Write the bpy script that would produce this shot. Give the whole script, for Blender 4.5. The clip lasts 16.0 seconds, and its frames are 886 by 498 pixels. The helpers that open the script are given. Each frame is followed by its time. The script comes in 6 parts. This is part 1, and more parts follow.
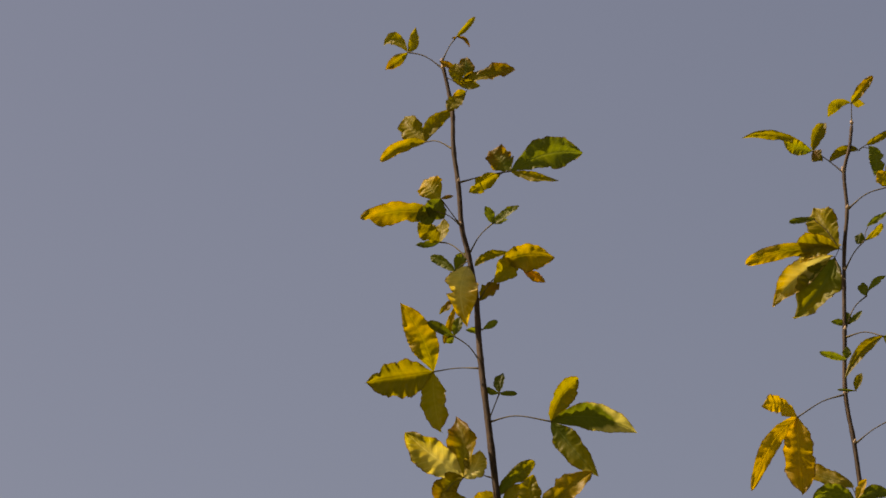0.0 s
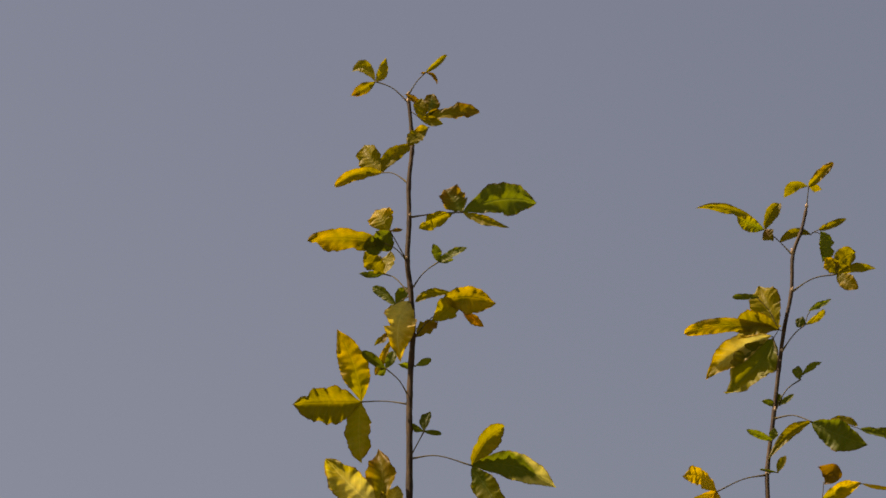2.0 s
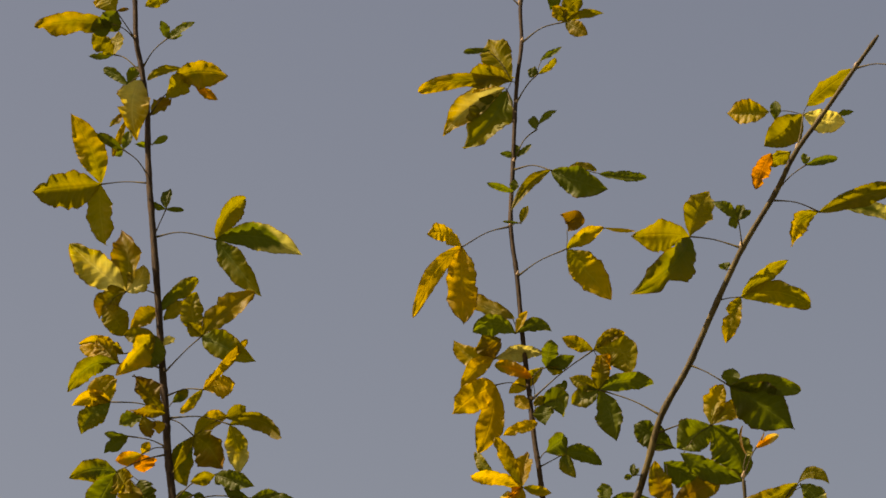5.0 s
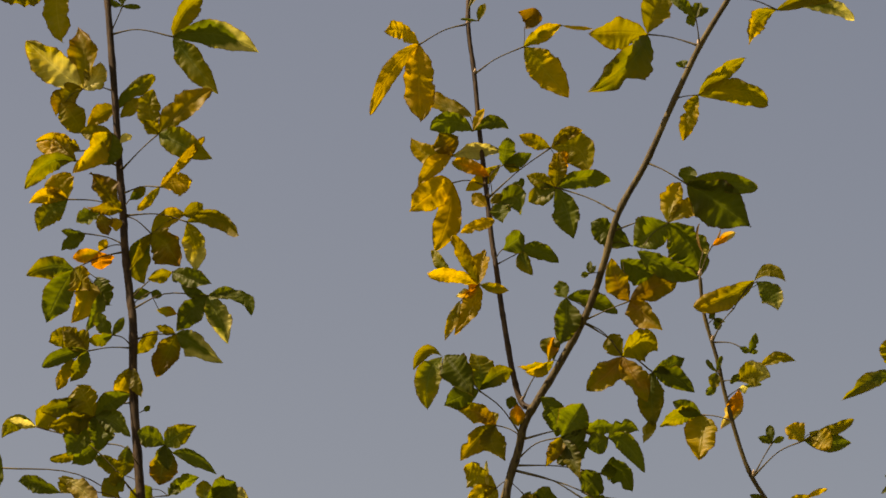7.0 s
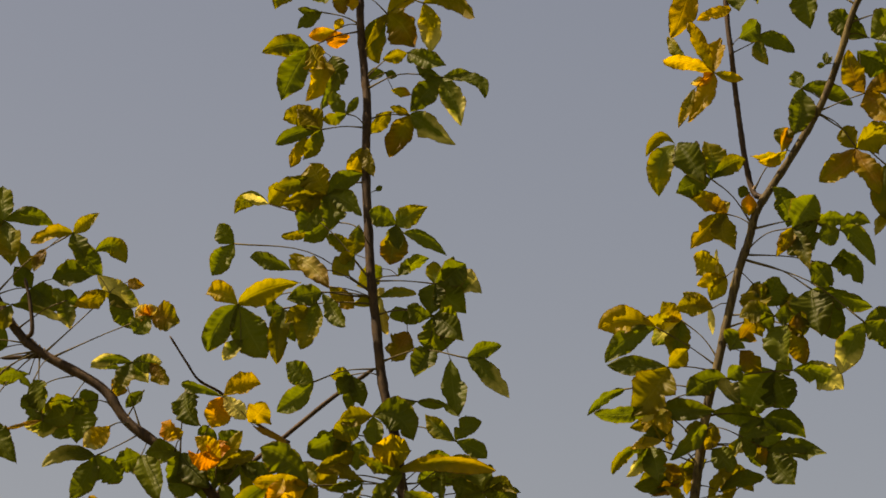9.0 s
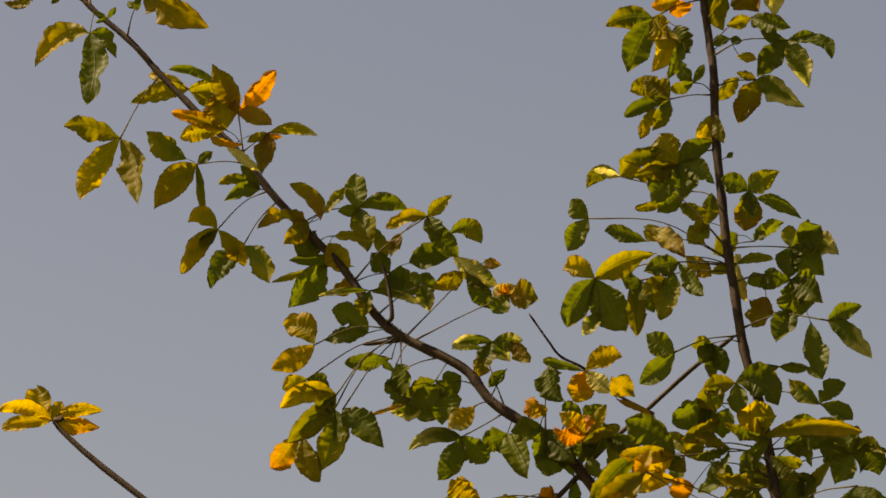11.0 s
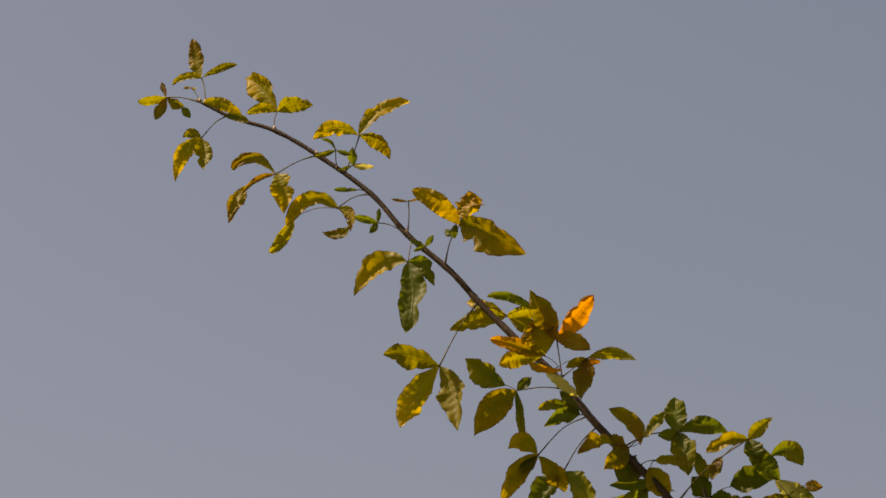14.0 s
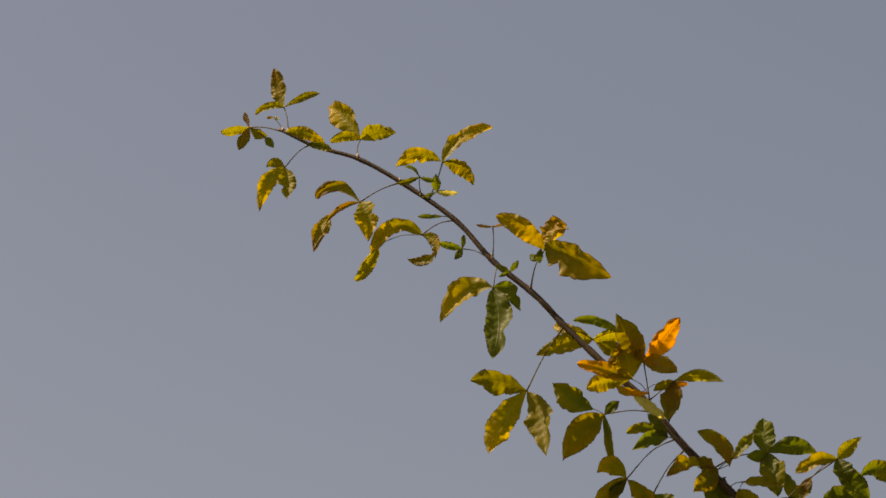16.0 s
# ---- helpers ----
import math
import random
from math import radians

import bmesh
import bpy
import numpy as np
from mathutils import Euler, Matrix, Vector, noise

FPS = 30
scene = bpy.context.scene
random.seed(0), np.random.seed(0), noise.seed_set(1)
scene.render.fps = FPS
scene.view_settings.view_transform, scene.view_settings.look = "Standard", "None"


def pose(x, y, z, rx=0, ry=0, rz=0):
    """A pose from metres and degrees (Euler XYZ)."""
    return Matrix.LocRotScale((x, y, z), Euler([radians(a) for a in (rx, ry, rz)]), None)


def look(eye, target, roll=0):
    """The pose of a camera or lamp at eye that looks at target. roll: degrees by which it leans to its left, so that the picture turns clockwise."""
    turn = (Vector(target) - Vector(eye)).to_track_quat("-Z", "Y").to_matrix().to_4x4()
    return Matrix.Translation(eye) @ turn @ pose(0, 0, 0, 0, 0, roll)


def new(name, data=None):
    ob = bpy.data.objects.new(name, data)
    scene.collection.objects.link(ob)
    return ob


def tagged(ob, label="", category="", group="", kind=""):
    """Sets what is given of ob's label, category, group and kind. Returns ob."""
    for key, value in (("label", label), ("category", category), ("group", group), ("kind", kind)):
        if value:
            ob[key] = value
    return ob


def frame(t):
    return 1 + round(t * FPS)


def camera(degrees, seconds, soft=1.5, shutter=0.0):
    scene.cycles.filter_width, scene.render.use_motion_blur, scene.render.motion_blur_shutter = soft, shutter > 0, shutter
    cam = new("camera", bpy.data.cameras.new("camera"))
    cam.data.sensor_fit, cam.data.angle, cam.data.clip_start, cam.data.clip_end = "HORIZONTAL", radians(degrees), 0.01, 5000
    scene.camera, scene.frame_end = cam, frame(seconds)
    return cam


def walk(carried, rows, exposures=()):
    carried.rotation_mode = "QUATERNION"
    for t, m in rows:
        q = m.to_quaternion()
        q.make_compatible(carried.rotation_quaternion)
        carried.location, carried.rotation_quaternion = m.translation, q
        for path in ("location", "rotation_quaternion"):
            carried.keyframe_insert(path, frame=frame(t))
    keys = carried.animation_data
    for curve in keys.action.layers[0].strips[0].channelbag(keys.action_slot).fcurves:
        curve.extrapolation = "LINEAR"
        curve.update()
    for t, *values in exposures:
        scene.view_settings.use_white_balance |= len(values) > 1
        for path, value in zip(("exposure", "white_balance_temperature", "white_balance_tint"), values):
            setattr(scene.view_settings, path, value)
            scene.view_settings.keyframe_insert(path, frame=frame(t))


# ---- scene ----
# The camera stands still on the ground and turns: seconds, bearing, pitch and lean in degrees.
cam = camera(12.0, 16.0, soft=1.65)
TURNS = [
    (0.0, -5.378, 25.293, -1.887),
    (0.5, -5.580, 25.831, -0.590),
    (1.0, -4.478, 25.709, -0.946),
    (1.5, -4.191, 25.803, 0.906),
    (2.0, -4.565, 25.796, 4.851),
    (2.5, -3.541, 25.263, 3.292),
    (3.0, -2.385, 24.948, 1.700),
    (3.2, -1.817, 24.806, -0.401),
    (5.3, -0.349, 22.329, -0.901),
    (5.5, -0.276, 22.052, -0.750),
    (6.0, 0.169, 21.475, -1.405),
    (6.5, 0.539, 20.746, -2.617),
    (7.0, 0.031, 19.983, -1.242),
    (7.5, -0.547, 18.883, -0.885),
    (8.0, -1.289, 18.121, 0.362),
    (8.5, -2.196, 17.437, 1.248),
    (9.0, -3.303, 17.054, 1.263),
    (9.5, -4.550, 16.547, 1.124),
    (9.7, -4.995, 16.259, 0.463),
    (11.8, -9.562, 17.658, -0.257),
    (12.0, -9.573, 18.091, -0.524),
    (12.5, -10.447, 18.524, -0.064),
    (13.0, -11.605, 18.986, -0.032),
    (13.5, -12.338, 19.275, 0.283),
    (14.0, -12.886, 19.710, 0.175),
    (14.5, -13.517, 20.250, 0.205),
    (15.0, -14.475, 20.760, 0.780),
    (15.5, -14.116, 20.762, -1.053),
    (16.0, -14.114, 20.062, -0.415),
]
walk(cam, [(t, pose(0, 0, 1.6, 90 + pitch, 0, -bearing) @ pose(0, 0, 0, 0, 0, lean)) for t, bearing, pitch, lean in TURNS],
     exposures=[(0.0, 1.07, 9000, 25), (3.0, 1.10, 9500, 22), (7.0, 1.15, 9750, 21), (10.0, 1.15, 9750, 21), (13.0, 1.05, 9150, 23), (16.0, 1.00, 9200, 21)])

# ---- daylight ----
SUN_FROM = Vector((-0.58, -0.11, 0.80)).normalized()
world = bpy.data.worlds.new("daylight")
scene.world = world
world.use_nodes = True
tree_nodes = world.node_tree.nodes
sky = tree_nodes.new("ShaderNodeTexSky")
sky.sky_type = "NISHITA"
sky.sun_disc = False
sky.sun_elevation = math.asin(SUN_FROM.z)
sky.sun_rotation = math.atan2(SUN_FROM.x, SUN_FROM.y)
sky.air_density, sky.dust_density, sky.ozone_density = 1.0, 2.6, 1.0
world.node_tree.links.new(sky.outputs[0], tree_nodes["Background"].inputs[0])
tree_nodes["Background"].inputs[1].default_value = 0.052
sun_data = bpy.data.lights.new("sun", "SUN")
sun_data.energy, sun_data.angle, sun_data.color = 4.5, radians(0.55), (1.0, 0.93, 0.80)
sun = new("sun", sun_data)
sun.matrix_world = look(SUN_FROM * 30, (0, 0, 0))


# ---- materials ----
def graph(name):
    m = bpy.data.materials.new(name)
    m.use_nodes = True
    return m, m.node_tree.nodes, m.node_tree.links


def calc(n, l, op, a, b=0.0, clamp=False):
    k = n.new("ShaderNodeMath")
    k.operation, k.use_clamp = op, clamp
    for i, v in enumerate((a, b)):
        if isinstance(v, (int, float)):
            k.inputs[i].default_value = v
        else:
            l.new(v, k.inputs[i])
    return k.outputs[0]


def blend(n, l, fac, a, b, mode="MIX"):
    k = n.new("ShaderNodeMix")
    k.data_type, k.blend_type = "RGBA", mode
    for i, v in ((0, fac), (6, a), (7, b)):
        if isinstance(v, (int, float)):
            k.inputs[i].default_value = v
        elif isinstance(v, tuple):
            k.inputs[i].default_value = (*v, 1)
        else:
            l.new(v, k.inputs[i])
    return k.outputs[2]


def grain(n, l, scale, detail=4.0, rough=0.6, vector=None):
    k = n.new("ShaderNodeTexNoise")
    k.inputs["Scale"].default_value, k.inputs["Detail"].default_value, k.inputs["Roughness"].default_value = scale, detail, rough
    if vector:
        l.new(vector, k.inputs["Vector"])
    return k.outputs["Fac"]


def steps(n, l, fac, low, high):
    k = n.new("ShaderNodeMapRange")
    k.inputs[1].default_value, k.inputs[2].default_value = low, high
    l.new(fac, k.inputs[0])
    return k.outputs[0]


# p is pale leaf colour that also paints in sunlit faces and highlights
TINT = {"g": (0.072, 0.090, 0.008), "o": (0.166, 0.142, 0.008), "y": (0.305, 0.206, 0.009),
        "a": (0.42, 0.165, 0.007), "b": (0.150, 0.086, 0.010), "p": (0.37, 0.335, 0.085)}
LEAVES = {}


def leaf_material(code):
    """Leaf skin: two tones along the blade, paler veins, mottling, brown flecks, light coming through."""
    if code in LEAVES:
        return LEAVES[code]
    m, n, l = graph("leaf_skin_" + code)
    shader = n["Principled BSDF"]
    uv = n.new("ShaderNodeUVMap")
    uv.uv_map = "blade"
    split = n.new("ShaderNodeSeparateXYZ")
    l.new(uv.outputs[0], split.inputs[0])
    along = split.outputs[0]
    across = calc(n, l, "ABSOLUTE", split.outputs[1])
    info = n.new("ShaderNodeObjectInfo")
    place = n.new("ShaderNodeNewGeometry").outputs["Position"]
    blotch = grain(n, l, 28.0, 3.0, 0.55, place)
    fleck = grain(n, l, 170.0, 4.0, 0.65, place)
    first, last = TINT[code[0]], TINT[code[-1]]
    age_and_sun = calc(n, l, "ADD", calc(n, l, "MULTIPLY", along, 0.9), calc(n, l, "MULTIPLY", across, 0.35))
    age_and_sun = calc(n, l, "ADD", age_and_sun, calc(n, l, "MULTIPLY", blotch, 1.1))
    # a pale second tone paints sunlight onto the blade's tip
    skin = blend(n, l, steps(n, l, age_and_sun, *((1.18, 1.38) if code[-1] == "p" else (0.9, 1.4))), first, last)
    warm = tuple(min(1.0, c * k) for c, k in zip(first, (1.32, 1.14, 0.9)))
    skin = blend(n, l, calc(n, l, "MULTIPLY", steps(n, l, blotch, 0.48, 0.72), 0.75), skin, warm)
    skin = blend(n, l, calc(n, l, "MULTIPLY", steps(n, l, fleck, 0.60, 0.74), 0.28), skin, tuple(c * 0.45 for c in first))
    moss = grain(n, l, 75.0, 3.0, 0.6, place)
    skin = blend(n, l, calc(n, l, "MULTIPLY", steps(n, l, moss, 0.44, 0.64), 0.36), skin, tuple(0.45 * c + 0.55 * k for c, k in zip(first, TINT["g"])))
    # veins
    rib = steps(n, l, across, 0.075, 0.02)
    wave = calc(n, l, "FRACT", calc(n, l, "MULTIPLY", calc(n, l, "SUBTRACT", along, calc(n, l, "MULTIPLY", across, 0.16)), 10.0))
    side = steps(n, l, calc(n, l, "ABSOLUTE", calc(n, l, "SUBTRACT", wave, 0.5)), 0.14, 0.03)
    vein = calc(n, l, "MAXIMUM", rib, calc(n, l, "MULTIPLY", side, 0.5))
    skin = blend(n, l, calc(n, l, "MULTIPLY", vein, 0.28), skin, tuple(min(1.0, c * 1.5 + 0.02) for c in first))
    # dry brown margin and tip
    edge = calc(n, l, "ADD", calc(n, l, "POWER", across, 5.0), calc(n, l, "MULTIPLY", fleck, 0.9))
    edge = calc(n, l, "ADD", edge, calc(n, l, "MULTIPLY", calc(n, l, "POWER", along, 8.0), 0.4))
    skin = blend(n, l, calc(n, l, "MULTIPLY", steps(n, l, edge, 1.12, 1.4), 0.8), skin, (0.085, 0.042, 0.012))
    bright = calc(n, l, "ADD", calc(n, l, "MULTIPLY", info.outputs["Random"], 0.5), 0.75)
    tone = n.new("ShaderNodeHueSaturation")
    l.new(skin, tone.inputs["Color"])
    l.new(bright, tone.inputs["Value"])
    l.new(tone.outputs[0], shader.inputs["Base Color"])
    shader.inputs["Roughness"].default_value = 0.50
    shader.inputs["Specular IOR Level"].default_value = 0.17
    bump = n.new("ShaderNodeBump")
    bump.inputs["Strength"].default_value, bump.inputs["Distance"].default_value = 0.45, 0.0010
    height = calc(n, l, "ADD", calc(n, l, "MULTIPLY", calc(n, l, "PINGPONG", wave, 0.5), 1.0), calc(n, l, "MULTIPLY", fleck, 0.6))
    l.new(calc(n, l, "SUBTRACT", height, calc(n, l, "MULTIPLY", rib, 0.9)), bump.inputs["Height"])
    l.new(bump.outputs[0], shader.inputs["Normal"])
    glow = n.new("ShaderNodeBsdfTranslucent")
    passing = n.new("ShaderNodeHueSaturation")
    passing.inputs["Saturation"].default_value, passing.inputs["Value"].default_value = 1.06, 1.55
    l.new(tone.outputs[0], passing.inputs["Color"])
    l.new(passing.outputs[0], glow.inputs["Color"])
    l.new(bump.outputs[0], glow.inputs["Normal"])
    both = n.new("ShaderNodeMixShader")
    both.inputs[0].default_value = 0.54
    l.new(shader.outputs[0], both.inputs[1])
    l.new(glow.outputs[0], both.inputs[2])
    l.new(both.outputs[0], n["Material Output"].inputs[0])
    LEAVES[code] = m
    return m


def bark_material(name, dark, light, scale):
    m, n, l = graph(name)
    shader = n["Principled BSDF"]
    place = n.new("ShaderNodeNewGeometry").outputs["Position"]
    stretch = n.new("ShaderNodeMapping")
    stretch.inputs["Scale"].default_value = (1.0, 1.0, 0.25)
    l.new(place, stretch.inputs[0])
    fibre = grain(n, l, scale, 6.0, 0.7, stretch.outputs[0])
    patch = grain(n, l, scale * 0.12, 3.0, 0.6, place)
    skin = blend(n, l, steps(n, l, fibre, 0.35, 0.7), dark, light)
    skin = blend(n, l, calc(n, l, "MULTIPLY", steps(n, l, patch, 0.5, 0.7), 0.7), skin, tuple(c * 1.4 for c in light))
    pore = grain(n, l, scale * 2.2, 2.0, 0.5, place)
    skin = blend(n, l, calc(n, l, "MULTIPLY", steps(n, l, pore, 0.66, 0.72), 0.6), skin, (0.10, 0.075, 0.05))
    l.new(skin, shader.inputs["Base Color"])
    shader.inputs["Roughness"].default_value = 0.70
    shader.inputs["Specular IOR Level"].default_value = 0.2
    bump = n.new("ShaderNodeBump")
    bump.inputs["Strength"].default_value, bump.inputs["Distance"].default_value = 0.8, 0.0015
    l.new(fibre, bump.inputs["Height"])
    l.new(bump.outputs[0], shader.inputs["Normal"])
    return m


BARK = bark_material("young_bark", (0.015, 0.009, 0.005), (0.056, 0.034, 0.014), 260.0)
OLIVE = bark_material("olive_bark", (0.016, 0.010, 0.005), (0.112, 0.086, 0.026), 220.0)
BUD = bark_material("bud_scale", (0.18, 0.12, 0.07), (0.46, 0.35, 0.23), 500.0)
STALK = bark_material("leaf_stalk", (0.040, 0.030, 0.014), (0.100, 0.080, 0.022), 400.0)
TRUNK = bark_material("trunk_bark", (0.060, 0.048, 0.036), (0.150, 0.125, 0.090), 60.0)


def ground_material():
    m, n, l = graph("dry_grass")
    shader = n["Principled BSDF"]
    place = n.new("ShaderNodeNewGeometry").outputs["Position"]
    skin = blend(n, l, steps(n, l, grain(n, l, 0.6, 5.0, 0.6, place), 0.35, 0.65), (0.060, 0.075, 0.025), (0.150, 0.125, 0.065))
    skin = blend(n, l, steps(n, l, grain(n, l, 45.0, 4.0, 0.7, place), 0.4, 0.7), skin, (0.045, 0.050, 0.020))
    l.new(skin, shader.inputs["Base Color"])
    shader.inputs["Roughness"].default_value = 0.95
    return m


# ---- ground ----
# never in view; added to bounce light onto undersides and carry the trunk
bm = bmesh.new()
bmesh.ops.create_grid(bm, x_segments=60, y_segments=60, size=2500)
mesh = bpy.data.meshes.new("ground")
bm.to_mesh(mesh)
bm.free()
mesh.materials.append(ground_material())
tagged(new("ground", mesh), "unseen dry grassy ground under the young tree", "ground", kind="structure")

# ---- the tree ----
tree = new("young_tree")
tree.location = (-0.22, 5.66, 0)
tagged(tree, "slender young tree with green and yellowing autumn leaves", "tree")
rng = random.Random(11)


def part(name, mesh, material, parent, label=""):
    mesh.materials.append(material)
    ob = new(name, mesh)
    ob.parent = parent
    shift = Vector((0, 0, 0))
    up = parent
    while up:
        shift += up.location
        up = up.parent
    ob.location = -shift
    if label:
        tagged(ob, label)
    return ob


def smooth_line(points, count):
    """Points along a soft curve through the given ones."""
    pts = [Vector(p) for p in points]
    pts = [pts[0] * 2 - pts[1]] + pts + [pts[-1] * 2 - pts[-2]]
    line = []
    for a, b, c, d in zip(pts, pts[1:], pts[2:], pts[3:]):
        for i in range(count):
            t = i / count
            line.append(0.5 * (2 * b + (c - a) * t + (2 * a - 5 * b + 4 * c - d) * t * t + (3 * b - a - 3 * c + d) * t ** 3))
    return line + [pts[-2]]


def tube(name, line, radii, sides, uneven=0.0):
    """A closed, tapering tube along a line."""
    verts, faces = [], []
    side = Vector((1, 0.2, 0))
    for i, p in enumerate(line):
        way = (line[min(i + 1, len(line) - 1)] - line[max(i - 1, 0)]).normalized()
        side = (side - way * side.dot(way)).normalized()
        third = way.cross(side)
        for k in range(sides):
            a = 2 * math.pi * k / sides
            r = radii[i] * (1 + uneven * noise.noise(p * 90 + Vector((k * 1.7, 0, 0))))
            verts.append(p + (side * math.cos(a) + third * math.sin(a)) * r)
    for i in range(len(line) - 1):
        for k in range(sides):
            j = (k + 1) % sides
            faces.append((i * sides + k, i * sides + j, (i + 1) * sides + j, (i + 1) * sides + k))
    faces.append(tuple(range(sides))[::-1])
    faces.append(tuple((len(line) - 1) * sides + k for k in range(sides)))
    mesh = bpy.data.meshes.new(name)
    mesh.from_pydata(verts, [], faces)
    mesh.polygons.foreach_set("use_smooth", [True] * len(mesh.polygons))
    mesh.update()
    return mesh


POINTS = {}


def branch(key, thin, thick, points):
    """A branch from its tip down to where it joins, swelling at its nodes."""
    line = smooth_line(points, 8)
    count = len(line) - 1
    radii = [thin + (thick - thin) * (i / count) ** 0.85 for i in range(count + 1)]
    radii = [r * (1 + 0.16 * max(0, math.sin(i * 0.83)) ** 6) for i, r in enumerate(radii)]
    radii[0] *= 0.55
    POINTS[key] = points
    part("branch", tube("branch", line, radii, 10, 0.10), OLIVE if key in "CEK" else BARK, tree)


def leaf(key, start, joint):
    """A leaf stalk that springs from a branch; its blades are added to it."""
    a, b = Vector(start), Vector(joint)
    span = (b - a).length
    out = (b - a).normalized() if span > 0.001 else Vector((0, 0, 1))
    mid = (a + b) / 2 + Vector((rng.uniform(-.05, .05), rng.uniform(-.05, .05), rng.uniform(0.02, 0.13))) * span
    line = smooth_line([a, mid, b + out * 0.002], 5)
    count = len(line) - 1
    thick = 0.00058 + min(0.0003, span * 0.004)
    radii = [thick * (1.0 + 1.3 * max(0, 1 - i * 2.2 / count) ** 2 + 0.5 * max(0, 1 - (count - i) * 3 / count)) for i in range(count + 1)]
    ob = part("leaf", tube("leaf", line, radii, 6), STALK, tree)
    ob["joint"] = joint
    if span > 0.03 and rng.random() < 0.72:
        knot = smooth_line([a, a + Vector((out.x * 0.3, out.y * 0.3 - 0.3, 1)).normalized() * rng.uniform(0.006, 0.011)], 5)
        part("bud", tube("bud", knot, [0.0016, 0.0026, 0.0029, 0.0024, 0.0014, 0.0005], 7), BUD, ob)
    return ob


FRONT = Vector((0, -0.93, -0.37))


def blade(stalk, code, length, width, angle, depth, twist, offset=(0, 0), bow=None):
    """One leaflet: wedge-shaped at its foot, fullest past the middle, blunt or short-pointed, toothed, creased,
    wavy and curled, bowed sideways where bow is given. Centimetres and degrees."""
    length, width = length / 100, width / 100
    base = Vector(stalk["joint"]) + Vector((offset[0], 0, offset[1])) / 100
    a, d = radians(angle), radians(depth)
    way = Vector((math.cos(d) * math.cos(a), math.sin(d), math.cos(d) * math.sin(a)))
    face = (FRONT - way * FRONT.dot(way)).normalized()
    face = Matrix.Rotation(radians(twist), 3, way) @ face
    side = face.cross(way)
    n, half = (40, 4) if length > 0.035 else (16, 3)
    strap = length > 2.9 * width and rng.random() < 0.7
    foot = rng.uniform(0.60, 0.85) if strap else rng.uniform(0.90, 1.20)    # how slowly the blade widens from its foot
    blunt = rng.uniform(0.46, 0.70) if strap else rng.uniform(0.80, 1.15)   # how abruptly it ends
    peak = foot / (foot + blunt)
    top = peak ** foot * (1 - peak) ** blunt
    crease = rng.uniform(0.10, 0.60)
    curl = rng.uniform(-0.55, 0.75)
    droop = rng.uniform(-0.1, 0.35)              # the tip bends back
    sway = rng.uniform(-0.05, 0.05)
    dry = 1.5 if code[0] == "b" or code[-1] == "b" else 1.15 if code[0] == "a" else 1.0
    wild = (0.7 if length < 0.05 else 1.0) * dry
    seed = Vector((rng.uniform(0, 90), rng.uniform(0, 90), rng.uniform(0, 90)))
    teeth = rng.choice((8, 9, 10, 11)) if length > 0.045 else 5
    bite = rng.uniform(0.5, 1.0) if rng.random() < 0.22 else 0.0   # a torn or eaten edge
    at, edge = rng.uniform(0.35, 0.9), rng.choice((-1, 1))
    bend = Vector((0, 0, 0))
    if bow:
        bend, sway = Vector((bow[0], 0, bow[1])) / 100, 0.0
    verts, faces, flat = [], [], []
    for i in range(n + 1):
        s = i / n
        w = s ** foot * (1 - s) ** blunt / top + 0.015 * (1 - s)
        tangent = way * length + bend * (4 * (1 - 2 * s))
        across = (side - tangent * (side.dot(tangent) / tangent.length_squared)).normalized()
        spine = base + way * (s * length) + bend * (4 * s * (1 - s)) + across * (sway * length * math.sin(math.pi * s))
        for k in range(-half, half + 1):
            v = k / half
            spread = w * width * 0.5 * v
            if abs(k) == half:
                spread *= 1 + 0.06 * ((s * teeth * 1.35 + (0.4 if k > 0 else 0)) % 1.0 - 0.55)
                spread *= 1 + 0.20 * wild * noise.noise(seed + Vector((s * 5, v * 3, 0)))
            if bite and v * edge > 0.3:
                spread *= 1 - 0.6 * bite * max(0.0, 1 - abs(s - at) / 0.10)
            lift = crease * abs(spread) + curl * length * 0.45 * s * (1 - s)
            lift -= droop * length * max(0, s - 0.55) ** 2
            lift += width * 0.34 * wild * noise.noise(seed + Vector((s * 3.4, v * 1.3, 3))) * min(1, s * 3) * abs(v)
            lift += width * 0.06 * math.sin(s * teeth * 3.4 + v) * v * v * w
            lift += width * 0.03 * math.sin(s * teeth * 6.28 - abs(v) * 2.2) * abs(v) * w
            verts.append(spine + across * spread + face * lift)
            flat.append((s, v))
    row = 2 * half + 1
    for i in range(n):
        for k in range(row - 1):
            faces.append((i * row + k, i * row + k + 1, (i + 1) * row + k + 1, (i + 1) * row + k))
    mesh = bpy.data.meshes.new("leaflet")
    mesh.from_pydata(verts, [], faces)
    layer = mesh.uv_layers.new(name="blade")
    for loop in mesh.loops:
        layer.data[loop.index].uv = flat[loop.vertex_index]
    mesh.polygons.foreach_set("use_smooth", [True] * len(mesh.polygons))
    mesh.update()
    part("leaflet", mesh, leaf_material(code), stalk, LOOKS.get(code[0], ""))
    root = Vector(stalk["joint"])
    if (base - root).length > 0.005:
        line = smooth_line([root, (root + base) / 2 + Vector((0, 0, 0.08 * (base - root).length)), base + way * 0.004], 4)
        part("stalklet", tube("stalklet", line, [0.0006] * len(line), 5), STALK, stalk)


LOOKS = {"y": "bright yellow leaflet", "a": "orange leaflet", "b": "withered brown leaflet", "p": "pale yellowish leaflet, paleness partly painted sunlight"}


